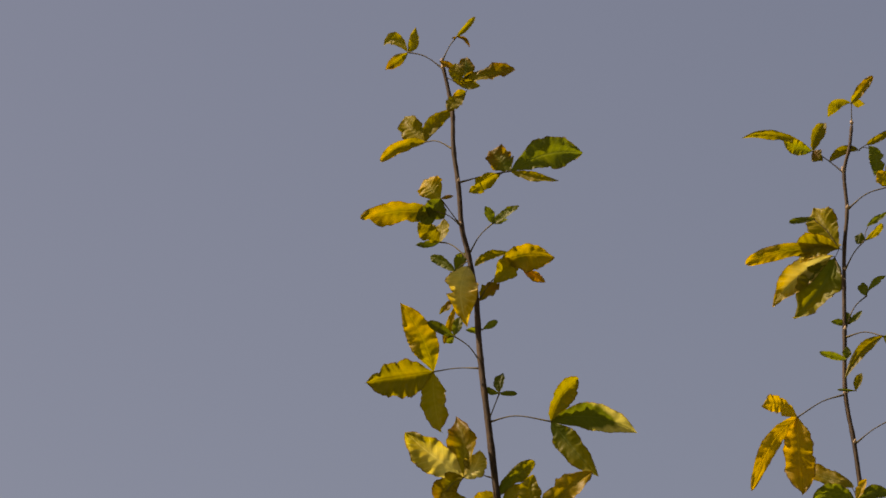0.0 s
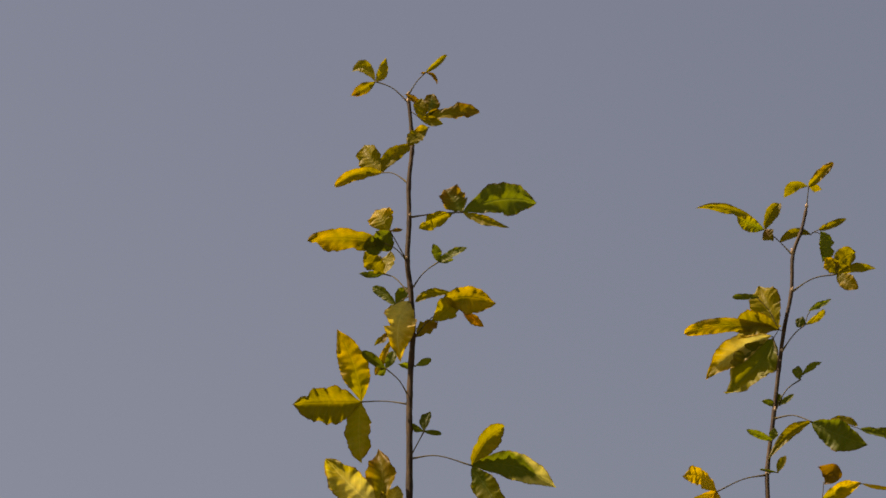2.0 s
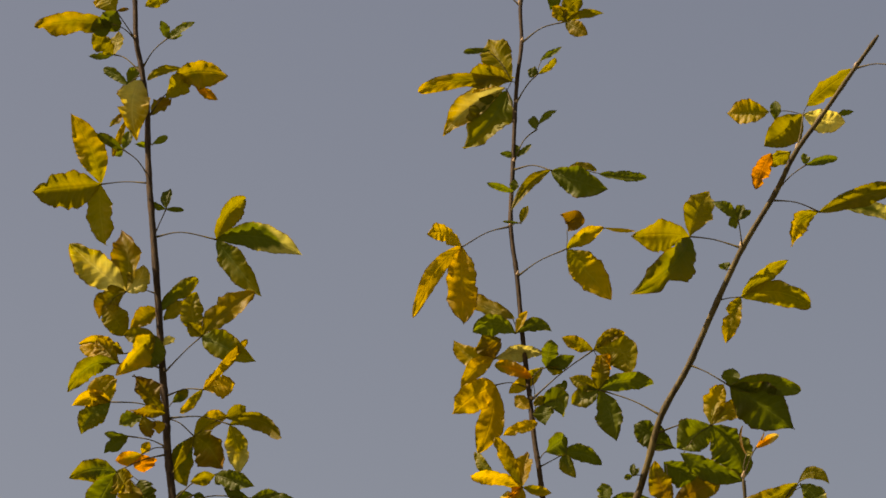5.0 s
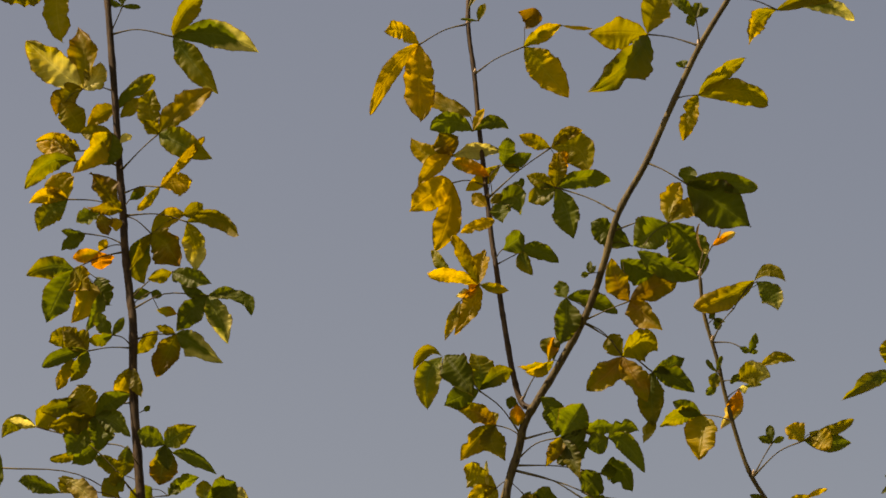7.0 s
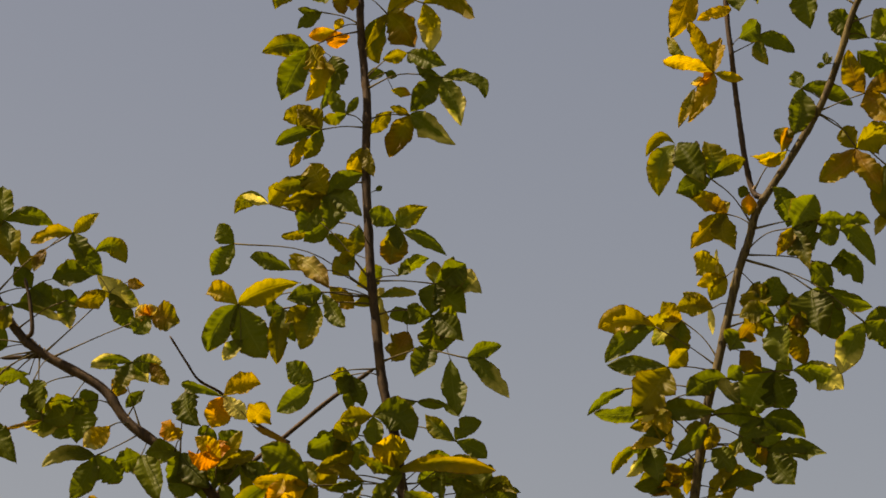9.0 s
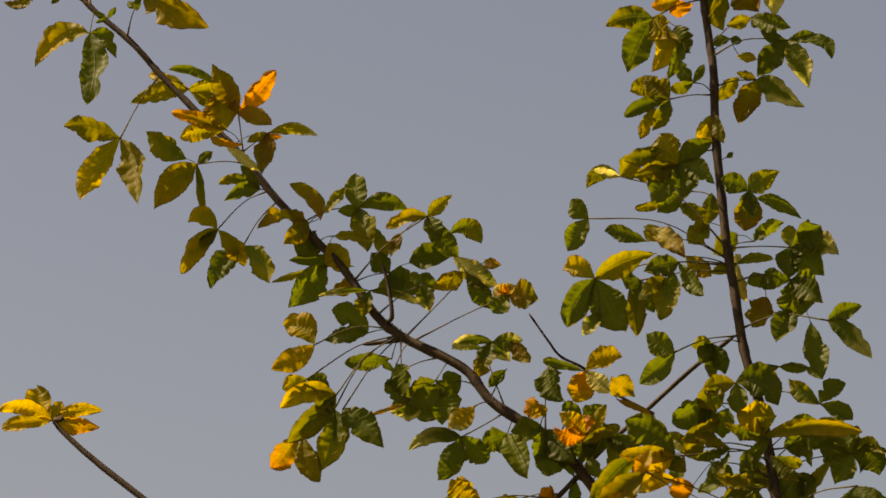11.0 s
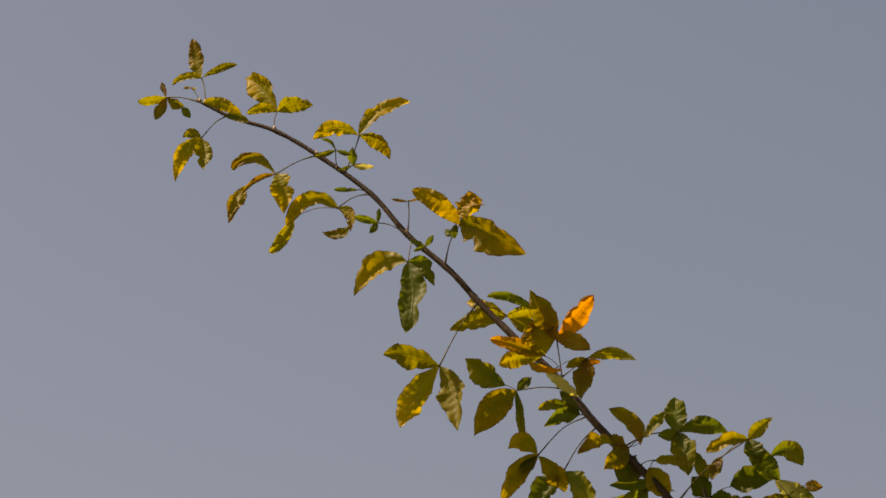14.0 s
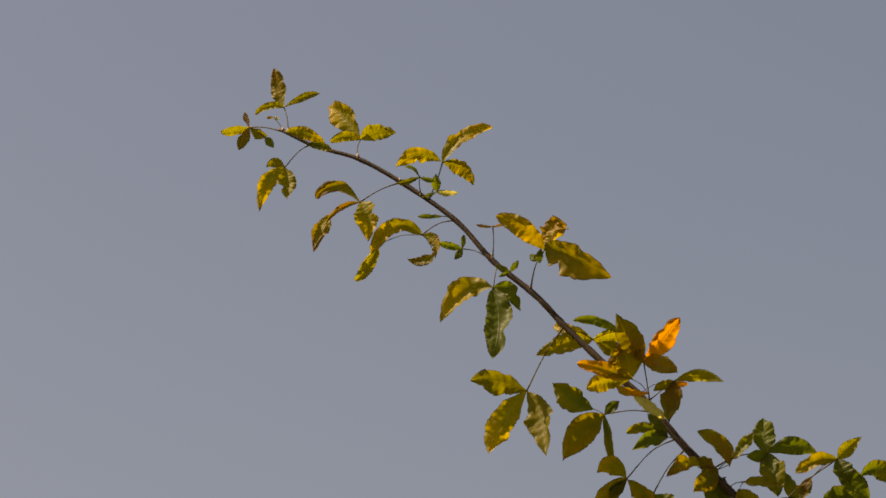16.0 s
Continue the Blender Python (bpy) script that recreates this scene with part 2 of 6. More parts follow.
# trunk, from the ground to where the limbs part
line = smooth_line([(-0.22, 5.66, -0.05), (-0.225, 5.66, 0.5), (-0.21, 5.665, 1.2), (-0.22, 5.66, 1.8), (-0.24, 5.66, 2.1)], 6)
part("trunk", tube("trunk", line, [0.045 - 0.024 * i / (len(line) - 1) + 0.02 * max(0, 1 - i / 4) ** 2 for i in range(len(line))], 16, 0.08), TRUNK, tree)

# branches, each from the tip downwards
branch('A', 0.0027, 0.0075, [(-0.528, 5.692, 4.618), (-0.519, 5.689, 4.565), (-0.514, 5.687, 4.525), (-0.514, 5.684, 4.463), (-0.508, 5.680, 4.396), (-0.505, 5.676, 4.328), (-0.496, 5.673, 4.279), (-0.487, 5.669, 4.211), (-0.485, 5.665, 4.150), (-0.482, 5.662, 4.089), (-0.477, 5.658, 4.028), (-0.468, 5.652, 3.916), (-0.464, 5.649, 3.861), (-0.459, 5.645, 3.790), (-0.453, 5.640, 3.719), (-0.450, 5.637, 3.666), (-0.442, 5.633, 3.588), (-0.437, 5.630, 3.544), (-0.436, 5.625, 3.447), (-0.430, 5.620, 3.362), (-0.423, 5.615, 3.278), (-0.414, 5.611, 3.211), (-0.403, 5.606, 3.128), (-0.381, 5.600, 3.039), (-0.370, 5.596, 2.964), (-0.357, 5.590, 2.868), (-0.300, 5.640, 2.450), (-0.220, 5.660, 1.750)])
branch('B', 0.0024, 0.0042, [(0.086, 5.607, 4.416), (0.080, 5.603, 4.377), (0.069, 5.599, 4.333), (0.069, 5.593, 4.270), (0.061, 5.587, 4.208), (0.056, 5.580, 4.142), (0.051, 5.572, 4.057), (0.046, 5.563, 3.965), (0.053, 5.556, 3.884), (0.058, 5.547, 3.796), (0.065, 5.538, 3.707), (0.071, 5.531, 3.628), (0.076, 5.526, 3.584), (0.081, 5.521, 3.532), (0.087, 5.516, 3.482), (0.095, 5.511, 3.423), (0.106, 5.506, 3.376), (0.121, 5.494, 3.363)])
branch('C', 0.0027, 0.0074, [(0.571, 5.389, 4.172), (0.529, 5.396, 4.115), (0.487, 5.404, 4.057), (0.446, 5.411, 4.002), (0.416, 5.419, 3.945), (0.367, 5.429, 3.867), (0.325, 5.440, 3.783), (0.287, 5.450, 3.703), (0.246, 5.459, 3.632), (0.225, 5.468, 3.565), (0.201, 5.477, 3.499), (0.165, 5.485, 3.433), (0.131, 5.492, 3.379), (0.110, 5.496, 3.344), (0.100, 5.500, 3.305), (0.086, 5.500, 3.262), (0.072, 5.500, 3.198), (0.057, 5.500, 3.126), (0.044, 5.500, 3.071), (0.036, 5.500, 3.016), (0.027, 5.500, 2.944), (0.022, 5.500, 2.896), (0.018, 5.500, 2.842), (-0.030, 5.580, 2.500), (-0.220, 5.660, 1.750)])
branch('D', 0.0024, 0.0086, [(-1.711, 5.778, 3.997), (-1.652, 5.775, 3.961), (-1.584, 5.773, 3.933), (-1.516, 5.770, 3.887), (-1.430, 5.764, 3.815), (-1.372, 5.759, 3.743), (-1.306, 5.754, 3.680), (-1.262, 5.750, 3.627), (-1.207, 5.746, 3.566), (-1.139, 5.740, 3.494), (-1.088, 5.735, 3.426), (-1.035, 5.730, 3.365), (-0.981, 5.726, 3.304), (-0.935, 5.720, 3.234), (-0.894, 5.717, 3.198), (-0.809, 5.714, 3.149), (-0.766, 5.710, 3.095), (-0.692, 5.705, 3.042), (-0.651, 5.702, 3.000), (-0.611, 5.698, 2.943), (-0.586, 5.695, 2.902), (-0.400, 5.680, 2.620), (-0.330, 5.660, 2.300)])
branch('E', 0.0024, 0.004, [(0.350, 5.381, 3.510), (0.354, 5.387, 3.457), (0.369, 5.393, 3.395), (0.381, 5.400, 3.333), (0.406, 5.410, 3.242), (0.446, 5.417, 3.171), (0.460, 5.423, 3.118), (0.471, 5.428, 3.072), (0.490, 5.436, 2.997), (0.510, 5.444, 2.922), (0.585, 5.500, 2.550), (0.450, 5.540, 2.000), (0.050, 5.620, 1.450), (-0.210, 5.665, 1.100)])
branch('F', 0.0028, 0.0044, [(-0.422, 5.700, 3.175), (-0.485, 5.700, 3.128), (-0.557, 5.700, 3.065), (-0.612, 5.700, 3.019), (-0.651, 5.700, 2.977), (-0.706, 5.700, 2.924), (-0.737, 5.700, 2.901), (-0.620, 5.720, 2.800), (-0.360, 5.670, 2.250)])
branch('H', 0.0022, 0.0035, [(-0.923, 5.700, 3.305), (-0.914, 5.700, 3.269), (-0.909, 5.700, 3.227), (-0.921, 5.719, 3.222)])
branch('I', 0.0014, 0.0024, [(-0.708, 5.660, 3.210), (-0.683, 5.665, 3.172), (-0.665, 5.670, 3.148), (-0.634, 5.680, 3.132), (-0.594, 5.690, 3.098), (-0.538, 5.700, 3.066)])
branch('G', 0.0026, 0.004, [(-0.954, 5.720, 3.192), (-0.899, 5.720, 3.196), (-0.895, 5.717, 3.199)])
branch('J', 0.003, 0.006, [(-1.424, 5.850, 3.140), (-1.393, 5.850, 3.088), (-0.950, 5.800, 2.700), (-0.300, 5.680, 1.950)])
branch('K', 0.003, 0.006, [(0.621, 5.300, 3.328), (0.614, 5.300, 3.258), (0.605, 5.300, 3.158), (0.500, 5.380, 2.550), (0.100, 5.520, 2.100)])

# leaves, each with its stalk and then its blades:
# tone, length, width, heading, lean in depth, turn about its own axis
L = leaf('A', (-0.526, 5.691, 4.605), (-0.580, 5.694, 4.640))
blade(L, 'o', 4.3, 2.1, 153, 8, 17, bow=(0.0, 1.5))
blade(L, 'o', 5.4, 1.7, 77, 15, 13, bow=(0.3, -0.3))
blade(L, 'ob', 4.5, 1.8, -152, 18, -26)
L = leaf('A', (-0.528, 5.692, 4.618), (-0.503, 5.682, 4.654))
blade(L, 'o', 5.4, 0.9, 55, 16, 8, bow=(-0.1, -0.2))
blade(L, 'b', 2.5, 0.6, -40, 18, -22, bow=(0.3, 0.4))
blade(L, 'b', 0.8, 0.4, -169, -3, -14)
L = leaf('A', (-0.524, 5.691, 4.591), (-0.503, 5.687, 4.574))
blade(L, 'ob', 8.9, 2.7, 12, 1, -27, bow=(0.0, 0.8))
blade(L, 'o', 3.4, 2.5, 96, -17, -12)
blade(L, 'gb', 4.4, 2.5, 90, 14, 15, (1.2, 0.9))
blade(L, 'b', 3.0, 1.1, 155, -19, 17, (-0.3, 2.6))
blade(L, 'o', 3.7, 1.5, -17, -17, 7)
L = leaf('A', (-0.515, 5.687, 4.530), (-0.489, 5.648, 4.541))
blade(L, 'o', 5.1, 2.4, -124, -21, 21)
blade(L, 'oy', 2.3, 1.3, -154, -14, -16)
L = leaf('A', (-0.514, 5.684, 4.463), (-0.560, 5.718, 4.496))
blade(L, 'o', 6.5, 3.8, 121, 13, -12)
blade(L, 'o', 8.0, 2.2, 54, 17, 2, bow=(-0.9, 0.8))
blade(L, 'oy', 7.5, 1.9, -161, 6, -17, bow=(-0.4, 1.2))
L = leaf('A', (-0.509, 5.680, 4.404), (-0.431, 5.710, 4.432))
blade(L, 'gb', 5.1, 4.3, 128, 6, 26)
blade(L, 'g', 12.0, 5.1, 19, 15, -11, bow=(-0.1, 1.1))
blade(L, 'o', 7.8, 1.5, -20, -8, -19, bow=(-0.4, -0.3))
blade(L, 'o', 6.2, 2.4, -141, -17, -24, (-1.5, -0.3), bow=(-0.6, 0.1))
L = leaf('A', (-0.505, 5.676, 4.328), (-0.538, 5.652, 4.344))
blade(L, 'oy', 11.9, 3.7, -179, 3, -28, bow=(-0.5, 0.8))
blade(L, 'g', 3.5, 3.1, -169, 6, -9)
L = leaf('A', (-0.505, 5.676, 4.328), (-0.533, 5.652, 4.366))
blade(L, 'oy', 4.8, 4.0, 125, 11, -1)
blade(L, 'b', 2.0, 0.6, 4, -10, -1)
blade(L, 'g', 3.5, 3.8, -119, 7, -25)
L = leaf('A', (-0.495, 5.673, 4.271), (-0.541, 5.705, 4.319))
blade(L, 'o', 4.5, 3.0, 139, -27, 14)
blade(L, 'o', 4.5, 2.9, 82, 12, -27)
blade(L, 'g', 4.0, 1.1, 177, 10, -7)
L = leaf('A', (-0.496, 5.673, 4.279), (-0.458, 5.672, 4.328))
blade(L, 'g', 4.9, 1.5, 23, -25, -25)
blade(L, 'g', 2.9, 1.6, 109, -18, 25)
blade(L, 'g', 2.4, 0.7, 7, -15, 14)
L = leaf('A', (-0.495, 5.673, 4.271), (-0.519, 5.702, 4.268))
blade(L, 'g', 5.3, 1.6, 137, 16, -9)
blade(L, 'g', 3.3, 1.8, 59, -9, 1)
blade(L, 'ob', 1.7, 1.6, -131, 11, -22)
L = leaf('A', (-0.486, 5.668, 4.196), (-0.432, 5.682, 4.261))
blade(L, 'o', 5.6, 1.5, -168, 11, 20, (-0.4, 2.1), bow=(-0.0, 0.5))
blade(L, 'oy', 9.6, 4.0, -7, -22, 25, (-2.2, 0.2), bow=(0.0, 1.3))
blade(L, 'o', 5.9, 3.3, -125, -18, -9, (0.6, 1.3))
blade(L, 'ao', 3.9, 1.6, -32, 3, 23, (1.6, -0.9))
blade(L, 'bo', 4.0, 2.6, -138, -9, 24, (-2.0, -2.8))
L = leaf('A', (-0.494, 5.672, 4.262), (-0.497, 5.668, 4.259))
blade(L, 'py', 10.2, 4.9, -91, -9, -10, bow=(-1.1, 0.3))
blade(L, 'y', 7.0, 1.1, -104, -15, -24, (-2.2, -6.6))
blade(L, 'bo', 3.4, 1.2, -126, -16, 11, (-2.5, -5.2))
L = leaf('A', (-0.485, 5.665, 4.158), (-0.480, 5.675, 4.157))
blade(L, 'g', 2.6, 1.1, -177, -17, -25)
blade(L, 'g', 3.0, 1.1, 37, 18, 2)
L = leaf('A', (-0.482, 5.662, 4.097), (-0.520, 5.647, 4.137))
blade(L, 'g', 4.4, 1.5, 150, -15, 5)
blade(L, 'g', 3.6, 1.5, 75, 11, -2)
blade(L, 'g', 1.6, 1.1, -138, -5, -25)
L = leaf('A', (-0.482, 5.662, 4.089), (-0.556, 5.690, 4.101))
blade(L, 'oy', 11.4, 4.8, 114, -27, -0, bow=(0.8, -0.2))
blade(L, 'o', 10.6, 6.1, 179, 13, -21, bow=(0.0, -0.0))
blade(L, 'o', 9.3, 4.3, -85, 9, 25, bow=(-0.5, 0.1))
L = leaf('A', (-0.475, 5.657, 4.000), (-0.457, 5.660, 4.046))
blade(L, 'g', 3.7, 1.8, 81, 10, -22)
blade(L, 'g', 2.5, 1.1, 155, -5, -20)
blade(L, 'g', 2.7, 0.8, 1, 13, -11)
L = leaf('A', (-0.475, 5.657, 4.000), (-0.382, 5.645, 3.989))
blade(L, 'o', 9.1, 3.1, 62, 18, 20, bow=(-0.7, 0.4))
blade(L, 'gp', 13.0, 4.1, -4, 20, -3, bow=(-0.0, 1.6))
blade(L, 'go', 11.2, 3.8, -55, -2, 13, bow=(-0.7, 0.7))
L = leaf('B', (0.086, 5.607, 4.416), (0.088, 5.598, 4.447))
blade(L, 'o', 4.4, 1.7, -146, -11, -5, bow=(-0.4, 0.9))
blade(L, 'ob', 5.1, 1.5, 45, -20, -7, bow=(-0.1, -0.2))
blade(L, 'o', 2.1, 1.2, -1, 20, 26)
L = leaf('B', (0.069, 5.599, 4.333), (0.026, 5.602, 4.374))
blade(L, 'o', 10.8, 1.5, 165, -2, -9, bow=(-0.2, 1.6))
blade(L, 'go', 4.6, 2.2, 165, -21, -13, bow=(-0.3, -0.1))
blade(L, 'o', 5.6, 2.1, 67, 10, 21, bow=(-0.6, 0.2))
blade(L, 'bo', 2.2, 2.1, -58, -8, 16)
L = leaf('B', (0.080, 5.603, 4.377), (0.093, 5.606, 4.372))
blade(L, 'o', 4.6, 1.4, -164, 7, 9, bow=(0.0, 0.9))
blade(L, 'o', 4.9, 1.1, 32, 9, -8, (1.2, 0.8))
blade(L, 'g', 4.7, 2.4, -83, 7, -12, (1.5, 0.6), bow=(0.8, 0.0))
L = leaf('B', (0.069, 5.593, 4.270), (0.134, 5.584, 4.298))
blade(L, 'o', 5.1, 3.1, 57, 9, 11, bow=(-0.7, 0.5))
blade(L, 'oy', 3.0, 2.4, 127, -12, 25)
blade(L, 'o', 5.9, 1.4, 15, 5, 5, bow=(-0.2, 0.6))
blade(L, 'oy', 4.5, 2.4, -44, -21, 3)
L = leaf('B', (0.060, 5.586, 4.200), (0.053, 5.574, 4.199))
blade(L, 'oy', 13.8, 2.3, -177, 6, -2, bow=(-1.2, 1.0))
blade(L, 'o', 7.2, 3.6, 179, 12, 8, bow=(0.1, 0.9))
blade(L, 'o', 8.4, 4.5, 113, 10, -9, bow=(0.0, -0.0))
blade(L, 'g', 4.0, 1.0, -179, 4, 13, (-3.0, 5.1))
# pale and dark blades paint one leaf's sunlit and shaded halves
L = leaf('B', (0.057, 5.581, 4.150), (0.046, 5.601, 4.198))
blade(L, 'py', 6.9, 1.9, -157, -8, 19, (1.2, 2.0), bow=(0.3, 0.6))
blade(L, 'py', 11.5, 4.0, -146, 15, 11, (-0.3, 0.4), bow=(-0.8, 0.5))
blade(L, 'go', 10.7, 6.5, -132, 21, 26, bow=(1.2, -0.2))
L = leaf('B', (0.058, 5.583, 4.167), (0.091, 5.577, 4.211))
blade(L, 'g', 3.9, 1.0, 33, -1, -19, (0.4, 2.2))
blade(L, 'o', 4.2, 1.1, 45, 12, 24)
blade(L, 'g', 1.6, 1.8, 154, -3, 11)
L = leaf('B', (0.052, 5.573, 4.068), (0.087, 5.584, 4.125))
blade(L, 'g', 3.8, 1.1, 42, 8, -18, (0.3, 0.9))
blade(L, 'g', 2.5, 1.5, 104, 10, 5)
L = leaf('B', (0.052, 5.574, 4.078), (0.059, 5.574, 4.079))
blade(L, 'g', 2.7, 1.0, 170, -6, 7)
blade(L, 'g', 2.2, 1.3, 104, 9, 8)
blade(L, 'g', 2.9, 1.0, 46, 7, -26)
L = leaf('B', (0.051, 5.572, 4.057), (0.105, 5.536, 4.039))
blade(L, 'o', 8.9, 1.7, -132, -4, 8, bow=(-0.2, 1.1))
blade(L, 'g', 9.3, 4.4, -27, -14, 10, bow=(-0.4, -0.1))
blade(L, 'g', 6.9, 1.7, -5, 4, -26, (6.9, -0.7))
blade(L, 'o', 4.2, 1.2, -5, -3, -15, (2.4, 0.1), bow=(0.0, 0.6))
L = leaf('B', (0.049, 5.567, 4.011), (0.051, 5.549, 4.013))
blade(L, 'g', 4.1, 1.1, 167, -19, -10)
blade(L, 'g', 1.9, 1.3, 84, -18, -17)
L = leaf('B', (0.046, 5.563, 3.965), (0.060, 5.544, 3.961))
blade(L, 'o', 2.9, 1.2, 68, -4, -7)
blade(L, 'g', 2.6, 0.4, 170, 3, 5)
L = leaf('B', (0.046, 5.563, 3.965), (-0.024, 5.533, 3.922))
blade(L, 'y', 5.8, 3.3, 148, 15, -28, bow=(0.0, 0.9))
blade(L, 'y', 13.2, 2.5, -122, -6, -12, bow=(-0.6, 1.4))
blade(L, 'y', 12.4, 4.8, -90, -6, -22, bow=(-0.2, 0.5))
L = leaf('D', (-1.704, 5.778, 3.992), (-1.765, 5.798, 4.013))
blade(L, 'o', 4.5, 1.5, -171, -8, -26)
blade(L, 'b', 2.9, 1.1, 109, 3, -23)
blade(L, 'bg', 4.0, 1.7, -116, -0, -9, bow=(-0.0, -0.1))
blade(L, 'o', 3.3, 1.8, -31, 2, 26)
blade(L, 'g', 2.2, 1.3, -51, 13, -5, (2.5, -1.9))
L = leaf('D', (-1.696, 5.777, 3.988), (-1.709, 5.796, 4.039))
blade(L, 'ob', 7.4, 2.8, 105, 4, -7)
blade(L, 'o', 6.8, 1.2, 9, -17, 5, bow=(-0.2, 0.4))
blade(L, 'o', 4.7, 1.3, -172, 1, 26, bow=(0.1, 0.7))
L = leaf('D', (-1.704, 5.778, 3.992), (-1.723, 5.787, 4.021))
blade(L, 'b', 1.2, 0.5, 174, 3, -8)
blade(L, 'p', 0.9, 0.5, -22, 17, -28)
L = leaf('D', (-1.704, 5.778, 3.992), (-1.694, 5.761, 3.983))
blade(L, 'oy', 6.3, 2.0, -21, 1, 6, bow=(-0.1, 0.9))
blade(L, 'go', 4.7, 1.3, -23, -16, 7, (3.3, -2.3))
L = leaf('D', (-1.659, 5.775, 3.966), (-1.708, 5.801, 3.942))
blade(L, 'oy', 8.3, 2.5, -117, -7, -4, bow=(-0.9, 0.9))
blade(L, 'o', 5.8, 2.8, -82, -13, -12)
blade(L, 'o', 3.7, 1.5, 167, 17, -7, bow=(0.2, 0.8))
L = leaf('D', (-1.584, 5.773, 3.933), (-1.589, 5.805, 3.977))
blade(L, 'oy', 9.8, 3.6, 131, 14, 5, bow=(0.4, 0.6))
blade(L, 'o', 6.0, 2.9, -0, -12, 27, bow=(-0.1, 1.0))
blade(L, 'o', 4.8, 1.6, 180, -2, -5, bow=(0.2, 0.8))
L = leaf('D', (-1.516, 5.770, 3.887), (-1.574, 5.747, 3.852))
blade(L, 'ob', 8.8, 1.8, 164, 17, -0, bow=(0.7, 2.3))
blade(L, 'b', 6.4, 0.9, -145, -11, -1, bow=(-0.5, 0.8))
blade(L, 'ob', 6.9, 2.4, -110, -17, 7, (-4.5, -1.5), bow=(-0.1, 0.5))
blade(L, 'oy', 6.9, 3.7, -78, -4, -12, bow=(0.6, 0.5))
L = leaf('D', (-1.473, 5.767, 3.851), (-1.454, 5.783, 3.918))
blade(L, 'oy', 9.6, 2.7, 39, 12, -27, bow=(-0.8, 1.3))
blade(L, 'oy', 7.3, 2.6, -179, -1, -13, bow=(0.0, 1.8))
blade(L, 'oy', 5.9, 2.5, -39, 20, 16, bow=(0.4, 0.8))
L = leaf('D', (-1.484, 5.768, 3.860), (-1.479, 5.739, 3.880))
blade(L, 'g', 2.8, 0.6, 143, -14, -19, bow=(0.3, 0.6))
blade(L, 'go', 3.8, 0.9, -176, 18, -12)
blade(L, 'g', 2.7, 0.8, -19, 3, -1)
L = leaf('D', (-1.473, 5.767, 3.851), (-1.459, 5.766, 3.864))
blade(L, 'p', 3.3, 1.0, -8, 3, 14)
blade(L, 'g', 2.8, 1.4, 87, -21, 15)
blade(L, 'g', 2.5, 0.5, -159, -11, 2)
L = leaf('D', (-1.430, 5.764, 3.815), (-1.447, 5.754, 3.819))
blade(L, 'g', 3.7, 0.7, 179, -12, 2)
L = leaf('D', (-1.430, 5.764, 3.815), (-1.479, 5.753, 3.792))
blade(L, 'oy', 8.1, 2.4, -161, -8, 14, bow=(-0.3, 2.7))
blade(L, 'o', 6.7, 2.0, -123, 2, -26, (-6.8, -0.7))
blade(L, 'ob', 4.9, 1.8, -62, -12, -2, bow=(1.0, 0.7))
blade(L, 'ob', 4.9, 1.8, -176, 15, 22, (2.1, -2.8), bow=(0.5, -1.0))
L = leaf('D', (-1.372, 5.759, 3.743), (-1.417, 5.755, 3.764))
blade(L, 'g', 3.7, 1.2, 168, -27, 16)
blade(L, 'g', 2.3, 0.8, 83, -5, 4)
blade(L, 'g', 2.0, 1.1, -132, 7, 7)
L = leaf('D', (-1.372, 5.759, 3.743), (-1.369, 5.750, 3.793))
blade(L, 'b', 3.2, 0.5, 163, 15, -6)
blade(L, 'b', 1.8, 0.4, 5, -7, 20)
L = leaf('D', (-1.339, 5.756, 3.712), (-1.341, 5.742, 3.716))
blade(L, 'g', 2.6, 0.9, 155, -12, 18)
blade(L, 'g', 2.2, 0.9, 43, -22, 19)
blade(L, 'g', 1.9, 0.6, -165, 6, -4)
L = leaf('D', (-1.364, 5.758, 3.735), (-1.365, 5.733, 3.690))
blade(L, 'oy', 9.7, 4.1, -156, 10, 23, bow=(-0.2, 2.2))
blade(L, 'g', 12.5, 4.1, -88, -16, -1, bow=(1.0, 0.0))
blade(L, 'g', 5.6, 2.5, -45, 0, -0, bow=(0.7, 1.3))
L = leaf('D', (-1.314, 5.755, 3.688), (-1.275, 5.685, 3.725))
blade(L, 'y', 8.8, 2.9, 144, -20, 5, bow=(0.4, 0.7))
blade(L, 'yb', 5.0, 4.5, 83, 11, -24, (0.9, 0.2))
blade(L, 'oy', 12.4, 4.8, -32, -13, 18, bow=(-0.7, 1.6))
blade(L, 'g', 2.0, 1.1, 142, 10, 9, (-0.9, -1.6))
blade(L, 'g', 2.2, 1.1, 74, -26, 12, (-0.9, -2.1))
L = leaf('D', (-1.255, 5.750, 3.619), (-1.227, 5.783, 3.613))
blade(L, 'oy', 7.6, 1.9, 152, 18, 11)
blade(L, 'o', 9.0, 3.0, -159, -23, 19, bow=(0.1, 0.3))
blade(L, 'g', 7.0, 1.4, 165, -16, 8, (4.0, 0.8), bow=(0.0, 0.9))
blade(L, 'o', 4.6, 2.6, 7, 19, 12)
L = leaf('D', (-1.199, 5.745, 3.557), (-1.154, 5.707, 3.521))
blade(L, 'oa', 8.3, 2.3, 161, -12, 23)
blade(L, 'ob', 5.7, 4.8, 100, -20, 6)
blade(L, 'ao', 5.8, 1.4, 164, -6, -19, (2.7, -2.4))
blade(L, 'oy', 6.8, 2.7, -175, 3, -26, bow=(-0.4, 0.4))
blade(L, 'o', 4.9, 2.3, 162, -21, -7, (-0.5, 4.0))
